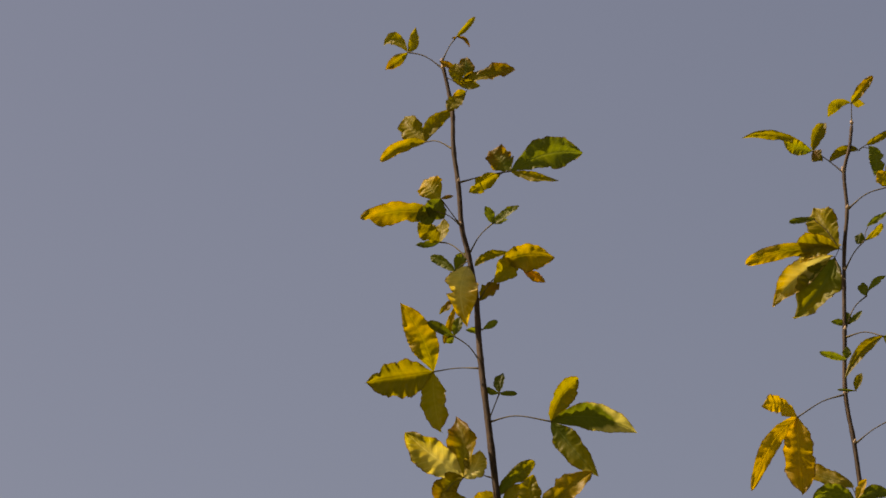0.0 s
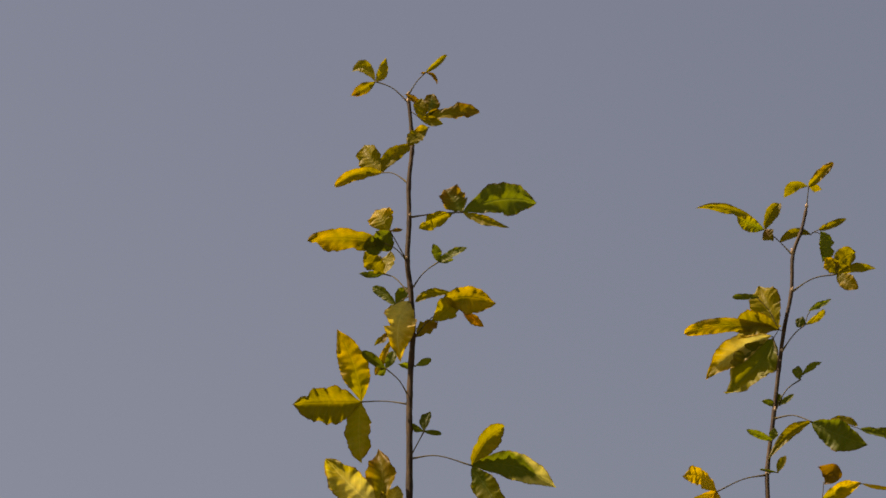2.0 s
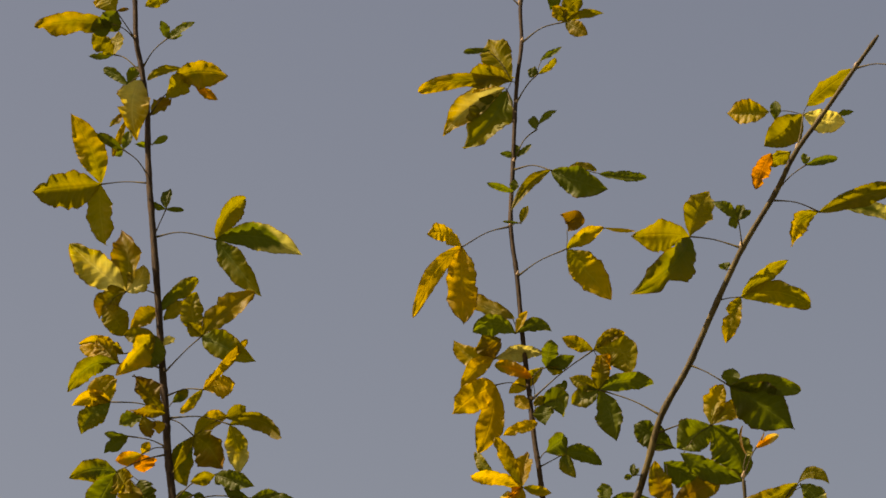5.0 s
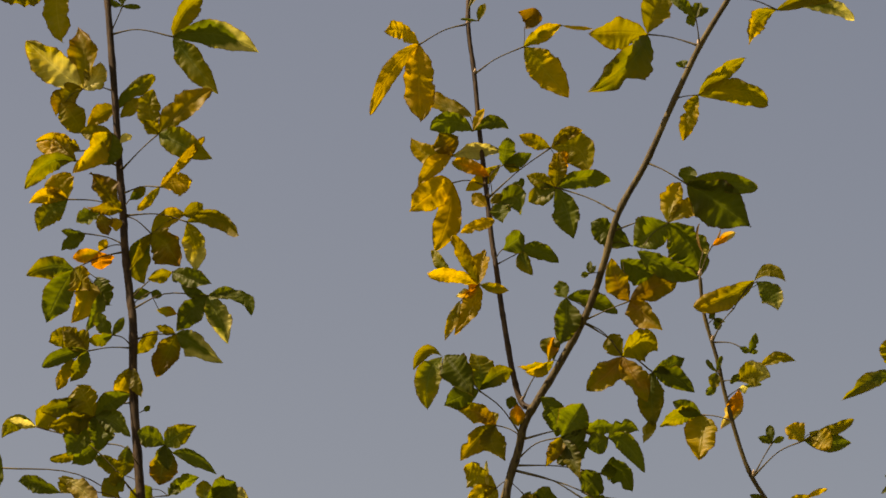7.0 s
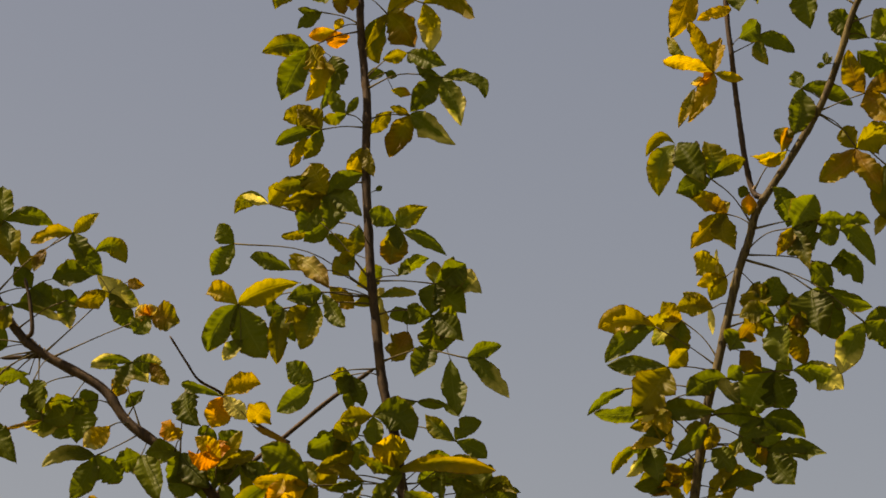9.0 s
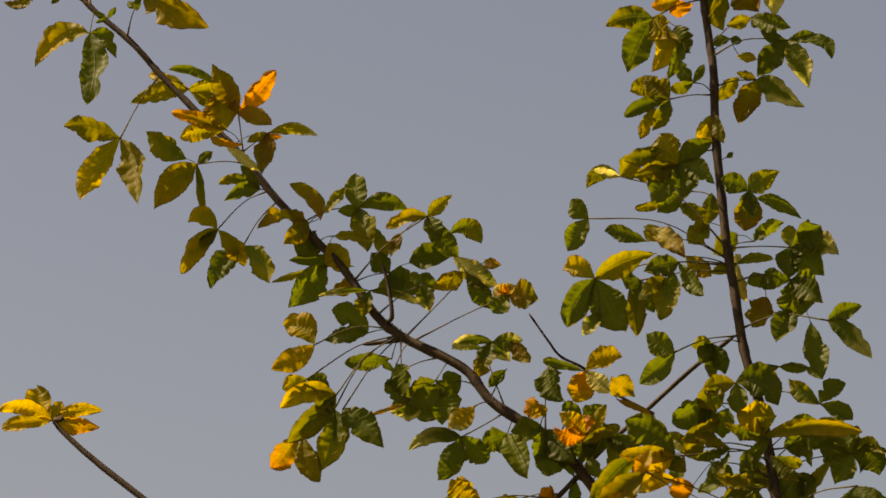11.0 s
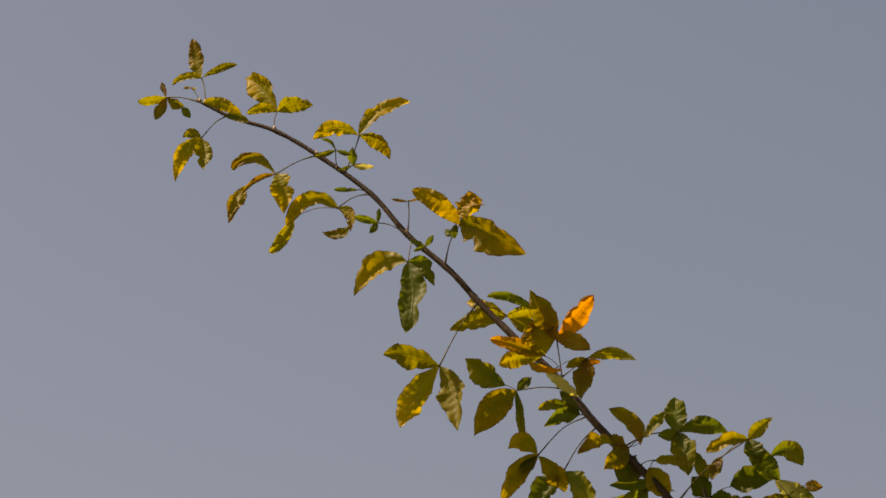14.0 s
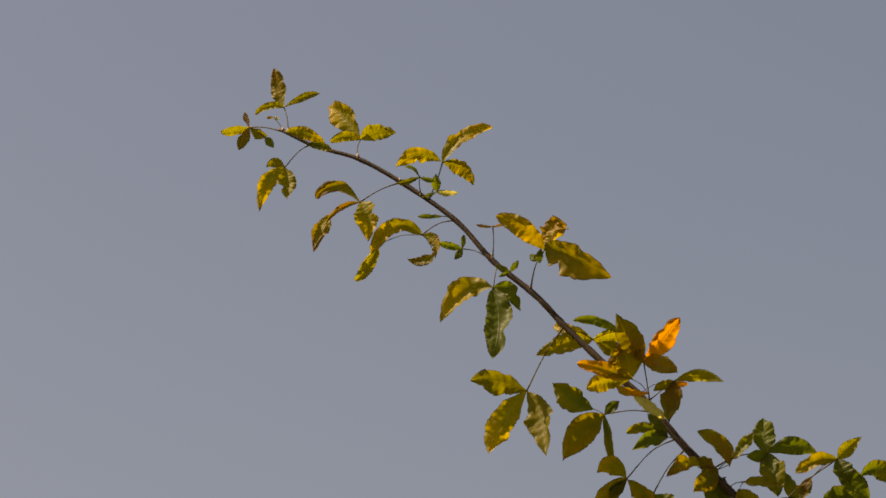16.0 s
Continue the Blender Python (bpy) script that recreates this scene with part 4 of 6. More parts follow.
blade(L, 'g', 1.8, 0.9, 23, -5, -2)
L = leaf('E', (0.411, 5.411, 3.233), (0.478, 5.368, 3.269))
blade(L, 'oy', 3.0, 3.0, 143, -12, 25)
blade(L, 'o', 7.8, 1.6, 24, 6, 0)
blade(L, 'oy', 4.0, 3.1, -46, -21, -6, (0.8, 1.2))
blade(L, 'g', 6.5, 2.6, -1, 10, -4)
L = leaf('E', (0.436, 5.415, 3.189), (0.428, 5.413, 3.199))
blade(L, 'g', 2.6, 1.2, 150, 15, 8)
L = leaf('E', (0.448, 5.418, 3.164), (0.439, 5.417, 3.171))
blade(L, 'o', 3.7, 4.2, 162, -23, -27)
blade(L, 'oy', 6.6, 2.3, 38, 9, -5, bow=(-0.4, 0.1))
blade(L, 'y', 3.2, 0.9, 24, 14, 18, (4.4, 3.5))
L = leaf('E', (0.450, 5.418, 3.158), (0.451, 5.426, 3.160))
blade(L, 'go', 7.7, 5.1, -3, -7, 28, bow=(0.3, 1.4))
blade(L, 'yo', 5.4, 2.6, -7, 9, 22, (4.9, -0.1))
L = leaf('E', (0.448, 5.418, 3.164), (0.396, 5.380, 3.157))
blade(L, 'o', 8.6, 3.6, -135, 11, -4, bow=(-0.3, 1.1))
blade(L, 'o', 2.9, 2.4, -167, 20, 28)
L = leaf('A', (-0.434, 5.624, 3.426), (-0.487, 5.592, 3.396))
blade(L, 'o', 5.1, 4.9, 119, -6, -13)
blade(L, 'go', 6.2, 2.6, -169, -3, -12, (-1.4, 2.0), bow=(-0.1, 0.3))
blade(L, 'o', 6.7, 3.3, -169, 5, -21, bow=(0.0, 0.4))
blade(L, 'g', 6.0, 2.9, 27, -17, -2, bow=(-0.2, 0.5))
blade(L, 'g', 6.4, 3.2, -36, -19, -7, bow=(0.3, 0.6))
blade(L, 'g', 6.6, 4.7, -128, 16, 22, bow=(0.0, -0.1))
blade(L, 'g', 5.8, 3.6, -83, -14, -27)
L = leaf('A', (-0.433, 5.623, 3.405), (-0.422, 5.627, 3.414))
blade(L, 'g', 1.4, 0.8, 41, 18, 6)
L = leaf('A', (-0.455, 5.642, 3.746), (-0.398, 5.603, 3.740))
blade(L, 'y', 9.6, 1.5, 45, -14, 24, bow=(0.0, 0.1))
blade(L, 'y', 5.0, 4.2, 18, 17, -26)
blade(L, 'oy', 5.1, 1.4, -127, -15, -4, bow=(0.1, 0.0))
L = leaf('A', (-0.453, 5.640, 3.719), (-0.443, 5.628, 3.731))
blade(L, 'go', 3.2, 1.6, 43, 9, -7)
L = leaf('A', (-0.423, 5.615, 3.278), (-0.572, 5.631, 3.395))
blade(L, 'go', 5.2, 2.3, -157, -17, 1, bow=(-0.4, 1.5))
blade(L, 'o', 4.7, 3.5, 53, 18, 11, bow=(-0.3, -0.2))
blade(L, 'p', 4.0, 1.6, 167, -21, -22)
L = leaf('A', (-0.421, 5.614, 3.261), (-0.617, 5.619, 3.332))
blade(L, 'g', 3.7, 2.9, 129, -8, -7)
blade(L, 'g', 5.6, 3.2, -122, -3, 5)
L = leaf('A', (-0.428, 5.619, 3.341), (-0.483, 5.651, 3.375))
blade(L, 'g', 5.2, 3.2, -140, -13, 4)
blade(L, 'g', 2.3, 3.6, 82, -13, 3)
blade(L, 'o', 5.2, 1.4, -169, 8, -21, (-2.2, -1.0))
blade(L, 'go', 4.7, 2.4, -29, -3, 12, (-1.1, -1.7))
L = leaf('A', (-0.427, 5.618, 3.331), (-0.437, 5.569, 3.341))
blade(L, 'go', 4.4, 2.4, -100, 10, -5, (-0.2, 0.5))
L = leaf('A', (-0.426, 5.617, 3.309), (-0.447, 5.612, 3.316))
blade(L, 'go', 4.2, 3.2, -136, 3, 16)
blade(L, 'o', 2.6, 2.0, -149, -21, 0)
L = leaf('A', (-0.431, 5.621, 3.373), (-0.388, 5.574, 3.347))
blade(L, 'g', 4.2, 3.1, 157, -7, -9, bow=(0.0, 0.4))
blade(L, 'go', 5.5, 3.2, 24, -24, -11, bow=(-0.4, -0.1))
blade(L, 'g', 7.1, 2.2, -28, -4, 9, (1.0, -1.2), bow=(0.1, 1.1))
blade(L, 'gb', 5.6, 3.9, -99, 18, -7)
blade(L, 'g', 3.7, 2.2, -81, -1, 12)
L = leaf('A', (-0.423, 5.615, 3.278), (-0.388, 5.645, 3.295))
blade(L, 'g', 5.4, 2.5, 37, 17, 27, bow=(-0.2, 0.3))
blade(L, 'go', 4.6, 3.6, -137, -10, -19, (-2.3, 1.3))
blade(L, 'g', 2.4, 2.0, 48, 16, -24)
L = leaf('A', (-0.423, 5.615, 3.278), (-0.333, 5.603, 3.271))
blade(L, 'go', 3.4, 2.4, 98, 8, 2)
blade(L, 'g', 4.6, 2.0, 57, -7, 24)
blade(L, 'g', 4.0, 4.0, 38, -11, 3, (1.1, 0.3))
blade(L, 'gp', 6.6, 3.9, -9, 13, -20, bow=(0.3, 1.2))
blade(L, 'g', 4.6, 3.9, -95, -8, -0)
blade(L, 'g', 6.0, 4.5, -43, 1, -16)
L = leaf('A', (-0.421, 5.614, 3.261), (-0.534, 5.603, 3.290))
blade(L, 'pb', 7.9, 2.9, -42, -20, -23, (-0.1, 1.9), bow=(0.2, 0.7))
blade(L, 'o', 2.7, 3.2, 50, -9, -20)
blade(L, 'g', 6.9, 2.6, 158, 17, -13, bow=(-0.2, 0.6))
L = leaf('A', (-0.420, 5.614, 3.253), (-0.605, 5.587, 3.234))
blade(L, 'oy', 5.1, 2.9, 160, 10, 14, bow=(-0.1, 1.1))
blade(L, 'o', 9.4, 3.7, 17, -12, 18, bow=(-0.5, 1.0))
blade(L, 'g', 7.7, 4.1, -121, 4, -6, bow=(-0.7, 0.4))
blade(L, 'g', 8.7, 5.4, -62, 4, -14, bow=(-0.3, -0.1))
blade(L, 'gp', 4.1, 2.3, -131, -12, 21, (0.8, -5.0))
L = leaf('A', (-0.418, 5.613, 3.244), (-0.543, 5.600, 3.233))
blade(L, 'g', 2.9, 2.7, 169, 15, -18)
blade(L, 'go', 8.9, 3.0, -92, -17, -25, bow=(-0.8, 0.1))
blade(L, 'g', 4.9, 2.7, -70, 9, 3)
L = leaf('A', (-0.420, 5.614, 3.253), (-0.487, 5.564, 3.246))
blade(L, 'g', 5.2, 3.3, -161, -22, 18)
blade(L, 'go', 7.1, 3.7, -108, -2, 21, (-0.7, -1.3), bow=(0.3, 0.2))
blade(L, 'o', 4.4, 2.3, -138, -21, 5, (-1.8, -2.1))
blade(L, 'g', 6.8, 2.7, -58, -17, 12, bow=(-0.1, -0.2))
L = leaf('A', (-0.420, 5.614, 3.253), (-0.481, 5.615, 3.269))
blade(L, 'ob', 4.6, 2.8, -41, 3, -16)
L = leaf('A', (-0.420, 5.614, 3.253), (-0.410, 5.622, 3.257))
blade(L, 'go', 5.4, 1.6, 0, -19, -24)
blade(L, 'p', 1.5, 1.8, 98, 6, -23)
blade(L, 'go', 4.4, 1.6, -157, -21, -2)
blade(L, 'pb', 5.3, 2.0, -82, 5, 22)
L = leaf('A', (-0.416, 5.612, 3.228), (-0.375, 5.623, 3.240))
blade(L, 'bo', 5.5, 3.9, -114, -19, 8, (0.5, -3.3))
blade(L, 'g', 2.6, 3.8, -51, 14, -21)
blade(L, 'g', 2.5, 2.3, -155, 9, -14)
L = leaf('A', (-0.416, 5.612, 3.228), (-0.334, 5.587, 3.220))
blade(L, 'g', 5.9, 3.6, -112, -22, 14, (-0.2, -4.2))
blade(L, 'g', 3.9, 5.6, -21, -1, 23)
blade(L, 'g', 3.9, 2.8, 163, -4, -19)
blade(L, 'g', 9.1, 3.6, -81, -14, -13, (2.5, -6.1), bow=(-0.1, -0.2))
blade(L, 'g', 5.2, 5.4, -84, 19, -17)
blade(L, 'g', 6.2, 3.5, -44, -19, -8)
L = leaf('A', (-0.407, 5.608, 3.159), (-0.285, 5.565, 3.153))
blade(L, 'g', 5.1, 2.3, 20, -5, 7, bow=(-0.1, 0.5))
blade(L, 'gp', 8.1, 3.0, -43, 5, -18, bow=(-0.1, 0.7))
L = leaf('A', (-0.406, 5.607, 3.149), (-0.495, 5.569, 3.119))
blade(L, 'g', 4.8, 3.4, 144, -2, 10)
blade(L, 'g', 6.6, 3.2, -138, -4, 4)
L = leaf('A', (-0.404, 5.607, 3.138), (-0.449, 5.634, 3.147))
blade(L, 'go', 3.1, 2.4, -173, -18, -13)
blade(L, 'g', 3.3, 2.7, -120, -2, 2)
blade(L, 'g', 5.3, 2.0, -91, 17, 3)
blade(L, 'g', 4.7, 2.5, -69, 5, -5)
L = leaf('A', (-0.398, 5.604, 3.106), (-0.356, 5.621, 3.106))
blade(L, 'g', 4.5, 1.5, -2, 13, -12)
blade(L, 'g', 3.2, 1.3, -42, -18, -13, (3.8, -0.3))
blade(L, 'g', 4.8, 2.0, -169, -8, 22)
L = leaf('A', (-0.387, 5.601, 3.061), (-0.299, 5.574, 3.038))
blade(L, 'go', 5.7, 2.5, 137, 4, 8, bow=(-0.3, -0.2))
blade(L, 'g', 4.8, 2.8, 41, 17, -21, bow=(-0.6, 0.3))
blade(L, 'g', 4.9, 2.5, -27, 10, -9, bow=(0.5, 0.2))
L = leaf('A', (-0.395, 5.604, 3.095), (-0.412, 5.563, 3.070))
blade(L, 'o', 4.9, 2.8, -171, 4, 19)
blade(L, 'g', 6.5, 4.8, -30, 2, -25, bow=(0.5, 1.5))
blade(L, 'go', 4.7, 3.5, -157, 19, -6, (-1.5, -0.8))
blade(L, 'g', 4.3, 3.0, -85, 4, 13)
L = leaf('A', (-0.376, 5.598, 3.002), (-0.360, 5.570, 3.022))
blade(L, 'oy', 5.3, 5.2, 175, -6, -10)
L = leaf('A', (-0.374, 5.598, 2.992), (-0.380, 5.580, 2.995))
blade(L, 'oy', 15.0, 2.5, -4, -21, 12, bow=(0.1, 1.8))
L = leaf('A', (-0.380, 5.599, 3.030), (-0.445, 5.584, 3.049))
blade(L, 'g', 6.5, 4.7, -160, 14, -24)
blade(L, 'o', 6.2, 2.8, -150, -11, -18, (0.8, -2.4))
blade(L, 'g', 4.3, 3.6, -105, 19, 16, (2.0, -0.8))
blade(L, 'go', 3.9, 2.5, -125, 16, 0)
L = leaf('A', (-0.373, 5.597, 2.983), (-0.497, 5.556, 2.969))
blade(L, 'g', 8.5, 5.0, 144, -6, -15, bow=(0.2, 1.1))
blade(L, 'oy', 7.9, 2.6, -178, -24, 4)
blade(L, 'y', 4.7, 3.7, -161, -11, -22)
blade(L, 'go', 2.6, 2.7, -64, -1, 24)
L = leaf('A', (-0.373, 5.597, 2.983), (-0.293, 5.627, 2.990))
blade(L, 'g', 5.1, 3.8, 32, -4, -22)
blade(L, 'g', 6.3, 2.9, 174, 10, -22, bow=(-0.5, 0.8))
blade(L, 'g', 5.9, 2.5, -17, -0, -23, (2.6, 0.7))
blade(L, 'g', 2.9, 2.8, -66, 21, 2)
L = leaf('C', (0.105, 5.498, 3.325), (0.048, 5.485, 3.387))
blade(L, 'go', 8.4, 3.6, -105, -11, 3, (-4.9, 5.0), bow=(-0.9, 0.6))
blade(L, 'o', 4.5, 1.7, -162, 20, -4, (-4.9, 5.0), bow=(-0.1, 1.9))
blade(L, 'g', 7.7, 4.3, -60, -14, 1, (-4.6, 5.2), bow=(0.0, 0.3))
blade(L, 'g', 5.2, 3.2, -164, 17, -7, bow=(-0.2, 0.2))
blade(L, 'go', 5.8, 4.0, 99, 4, 23, bow=(0.7, -0.0))
blade(L, 'go', 5.4, 2.8, 29, -10, 17, bow=(0.1, 0.8))
L = leaf('C', (0.161, 5.486, 3.426), (0.152, 5.482, 3.428))
blade(L, 'oy', 4.8, 1.9, -153, -17, -25, bow=(0.0, -0.4))
blade(L, 'go', 4.2, 2.7, 98, 16, -2)
L = leaf('C', (0.107, 5.497, 3.334), (0.100, 5.485, 3.367))
blade(L, 'ao', 3.1, 2.2, -90, 18, 4)
blade(L, 'g', 1.7, 1.8, 158, -2, -12)
L = leaf('C', (0.105, 5.498, 3.325), (0.070, 5.511, 3.345))
blade(L, 'bo', 5.6, 2.7, 160, -13, -2, bow=(0.1, 0.8))
blade(L, 'oy', 6.9, 3.0, -137, 10, 6, bow=(-0.2, 0.4))
blade(L, 'o', 5.9, 3.6, -78, -17, -17, bow=(-1.1, -0.1))
blade(L, 'o', 2.3, 2.6, 127, 6, 13)
L = leaf('C', (0.128, 5.492, 3.375), (0.131, 5.476, 3.373))
blade(L, 'g', 5.9, 3.4, -66, 22, -21, bow=(0.6, 0.4))
L = leaf('C', (0.095, 5.500, 3.289), (0.158, 5.464, 3.311))
blade(L, 'g', 5.5, 4.3, 54, -22, -3, bow=(0.1, 0.1))
blade(L, 'g', 5.5, 2.3, 5, 3, 20, (2.1, 0.7), bow=(0.2, 0.6))
blade(L, 'g', 4.6, 5.9, -50, -16, 11)
blade(L, 'go', 7.2, 2.6, -71, -18, 5)
blade(L, 'ob', 5.0, 2.0, -117, -12, -8)
L = leaf('C', (0.104, 5.498, 3.320), (0.221, 5.453, 3.305))
blade(L, 'g', 4.5, 2.3, 16, 8, -21, bow=(-0.1, 1.0))
blade(L, 'g', 6.8, 2.7, -44, 10, -9, bow=(0.0, 1.6))
blade(L, 'g', 3.1, 3.1, -159, 2, 8)
L = leaf('C', (0.093, 5.500, 3.284), (0.210, 5.492, 3.267))
blade(L, 'g', 5.0, 4.1, -26, 15, 23, bow=(0.0, 2.0))
blade(L, 'g', 3.9, 4.3, -131, -11, -9)
blade(L, 'g', 2.5, 1.9, 20, 14, -21)
L = leaf('C', (0.091, 5.500, 3.278), (0.184, 5.486, 3.231))
blade(L, 'g', 8.6, 2.9, -20, -6, 27, bow=(0.1, 0.7))
blade(L, 'g', 7.4, 6.0, -81, -17, 9, bow=(-0.1, -0.0))
blade(L, 'g', 8.1, 4.0, -59, 10, 13)
L = leaf('C', (0.091, 5.500, 3.278), (0.253, 5.450, 3.175))
blade(L, 'g', 4.7, 2.0, 26, 17, -11)
blade(L, 'gp', 7.7, 3.8, -115, 14, 9, bow=(-0.3, 0.1))
blade(L, 'g', 5.8, 3.6, -37, -5, 19)
L = leaf('C', (0.086, 5.500, 3.262), (0.105, 5.500, 3.243))
blade(L, 'o', 5.2, 4.4, -80, -9, 13)
blade(L, 'g', 4.7, 4.4, 61, -2, 12, (1.5, -3.2))
blade(L, 'go', 4.6, 3.3, 82, 3, 17, (4.7, -5.6))
blade(L, 'g', 2.9, 2.5, -36, -16, -0)
L = leaf('C', (0.072, 5.500, 3.198), (0.133, 5.450, 3.183))
blade(L, 'go', 4.9, 3.0, 179, 11, 15, bow=(0.0, 0.6))
blade(L, 'g', 2.2, 2.9, -157, 13, -26)
blade(L, 'g', 2.4, 2.6, 0, -0, -1)
L = leaf('C', (0.068, 5.500, 3.180), (0.151, 5.460, 3.173))
blade(L, 'g', 6.2, 4.7, -90, -14, 27, bow=(-0.8, 0.1))
blade(L, 'bg', 3.0, 3.5, -2, 13, -15)
blade(L, 'ob', 5.9, 3.1, -65, 13, 8)
L = leaf('C', (0.086, 5.500, 3.262), (0.069, 5.492, 3.250))
blade(L, 'o', 5.3, 3.6, 146, 4, -15, bow=(-0.1, 0.5))
# pale stalks, drawn as one narrow blade
blade(L, 'p', 4.3, 0.7, 94, -13, -27, (-1.1, -0.5))
blade(L, 'oy', 4.2, 2.1, -164, 5, 5)
blade(L, 'o', 3.9, 2.6, -124, 9, 0)
L = leaf('C', (0.075, 5.500, 3.214), (0.051, 5.487, 3.204))
blade(L, 'o', 5.0, 3.0, -177, -10, 13, bow=(-0.0, 0.4))
blade(L, 'o', 4.6, 2.0, 154, -8, 5)
blade(L, 'p', 4.2, 1.0, -83, 10, -3, (-0.5, 0.5))
L = leaf('C', (0.059, 5.500, 3.135), (0.009, 5.508, 3.192))
blade(L, 'yo', 3.8, 2.7, 139, -23, -13)
blade(L, 'pg', 5.2, 3.1, -141, 14, -20, bow=(-0.2, 0.6))
blade(L, 'o', 5.6, 3.0, -175, -21, -27)
blade(L, 'go', 5.9, 3.7, -104, 10, -22)
L = leaf('C', (0.057, 5.500, 3.126), (-0.025, 5.489, 3.177))
blade(L, 'oy', 7.9, 3.9, -177, -5, 17, bow=(-0.4, 1.1))
blade(L, 'g', 8.5, 3.1, -143, -3, 1, bow=(-0.8, 0.7))
L = leaf('C', (0.055, 5.500, 3.119), (-0.009, 5.452, 3.111))
blade(L, 'g', 8.5, 2.7, 175, 11, 15, bow=(-0.1, 0.1))
blade(L, 'o', 3.7, 2.7, 45, 3, 19)
blade(L, 'o', 8.4, 5.8, -126, 3, 12, bow=(0.5, 0.1))
L = leaf('C', (0.049, 5.500, 3.092), (-0.067, 5.522, 3.099))
blade(L, 'g', 6.3, 1.6, -144, 3, -27, bow=(-0.5, 0.6))
blade(L, 'g', 2.2, 1.3, -162, 15, 27)
L = leaf('C', (0.047, 5.500, 3.085), (-0.021, 5.467, 3.060))
blade(L, 'g', 9.3, 2.3, -168, -21, -9, bow=(-0.2, -0.7))
blade(L, 'g', 8.2, 3.1, -9, -19, -7, bow=(-0.4, -0.1))
blade(L, 'oy', 4.5, 2.7, -75, -19, -16)
blade(L, 'p', 3.6, 1.5, -133, -22, -4)
L = leaf('C', (0.065, 5.500, 3.162), (0.074, 5.489, 3.146))
blade(L, 'g', 3.1, 3.8, 60, 8, -6)
blade(L, 'bo', 4.4, 3.8, 48, -18, 25, (1.4, 1.4))
blade(L, 'bo', 4.1, 3.0, -43, 16, 11, (1.4, 0.0))
L = leaf('C', (0.055, 5.500, 3.119), (0.070, 5.487, 3.106))
blade(L, 'g', 6.2, 3.4, -154, -6, -3, bow=(-0.2, 0.8))
blade(L, 'pg', 3.9, 2.9, -60, -6, -27, bow=(-0.9, 0.1))
blade(L, 'g', 2.6, 2.7, 41, -4, 15)
L = leaf('C', (0.051, 5.500, 3.099), (0.135, 5.509, 3.123))
blade(L, 'g', 7.6, 6.0, -120, 15, 10, bow=(-0.7, 0.6))
blade(L, 'g', 5.4, 5.4, -70, 10, 21, bow=(-0.1, -0.1))
blade(L, 'g', 3.0, 3.1, 36, 16, 16)
L = leaf('C', (0.052, 5.500, 3.105), (0.158, 5.485, 3.117))
blade(L, 'gp', 7.3, 4.0, -20, 5, 9, bow=(0.3, 1.1))
L = leaf('C', (0.042, 5.500, 3.057), (0.119, 5.525, 3.060))
blade(L, 'g', 6.4, 3.1, -23, 7, -3, bow=(0.2, 1.0))
blade(L, 'g', 7.3, 3.2, 177, -16, -10)
blade(L, 'g', 5.6, 3.5, -126, -12, 10)
blade(L, 'g', 4.6, 4.5, -80, 10, -17)
L = leaf('C', (0.036, 5.500, 3.016), (0.126, 5.495, 3.006))
blade(L, 'g', 8.0, 2.1, 3, 13, -8, bow=(-0.1, 0.9))
blade(L, 'g', 6.3, 3.9, -55, -19, 6, bow=(-0.4, 0.1))
blade(L, 'bg', 2.3, 2.8, -153, -8, -20)
L = leaf('C', (0.038, 5.500, 3.030), (0.043, 5.489, 3.035))
blade(L, 'g', 7.4, 2.8, -133, -22, -20, bow=(0.5, 1.3))
blade(L, 'oy', 3.8, 2.3, -111, -5, -22, (1.2, 0.6))
blade(L, 'g', 4.8, 3.4, -51, -22, 3, (0.8, -2.7))
blade(L, 'go', 3.2, 2.2, 178, 18, 19)
L = leaf('C', (0.033, 5.500, 2.989), (-0.033, 5.478, 3.008))
blade(L, 'go', 6.3, 2.0, -147, 17, -24, bow=(-0.8, 1.0))
blade(L, 'gp', 5.8, 2.6, -124, -16, -28)
blade(L, 'g', 5.9, 3.4, -77, -20, 6)
blade(L, 'g', 2.0, 1.8, 117, 9, -1)
L = leaf('C', (0.032, 5.500, 2.980), (-0.003, 5.518, 2.986))
blade(L, 'go', 5.3, 2.8, -152, -4, 23)
blade(L, 'g', 2.9, 2.6, -32, 3, 2)
blade(L, 'g', 4.5, 2.6, -124, -16, -4)
blade(L, 'go', 4.9, 2.6, 17, -5, 18)
L = leaf('D', (-1.048, 5.731, 3.380), (-1.033, 5.718, 3.377))
blade(L, 'ob', 5.1, 2.3, -165, -11, 18, (-2.5, 0.6), bow=(0.4, 1.2))
blade(L, 'oy', 5.2, 3.1, -132, -20, 2)
blade(L, 'bo', 7.0, 2.5, 129, -16, 9, (1.7, 0.2), bow=(1.3, 0.4))
blade(L, 'bo', 3.4, 2.6, 147, 2, -23)
L = leaf('D', (-1.035, 5.730, 3.365), (-1.026, 5.732, 3.368))
blade(L, 'g', 4.6, 4.4, -123, -6, -10)
blade(L, 'g', 3.6, 2.4, -113, 14, 16)
L = leaf('D', (-1.042, 5.731, 3.373), (-1.010, 5.707, 3.387))
blade(L, 'go', 5.2, 1.8, 51, 6, -21)
blade(L, 'p', 1.6, 1.3, 44, -1, -23)
L = leaf('D', (-1.048, 5.731, 3.380), (-0.963, 5.736, 3.401))
blade(L, 'g', 6.1, 3.5, 98, 15, 8, bow=(-0.2, -0.1))
blade(L, 'g', 3.2, 1.8, -167, -23, 1)
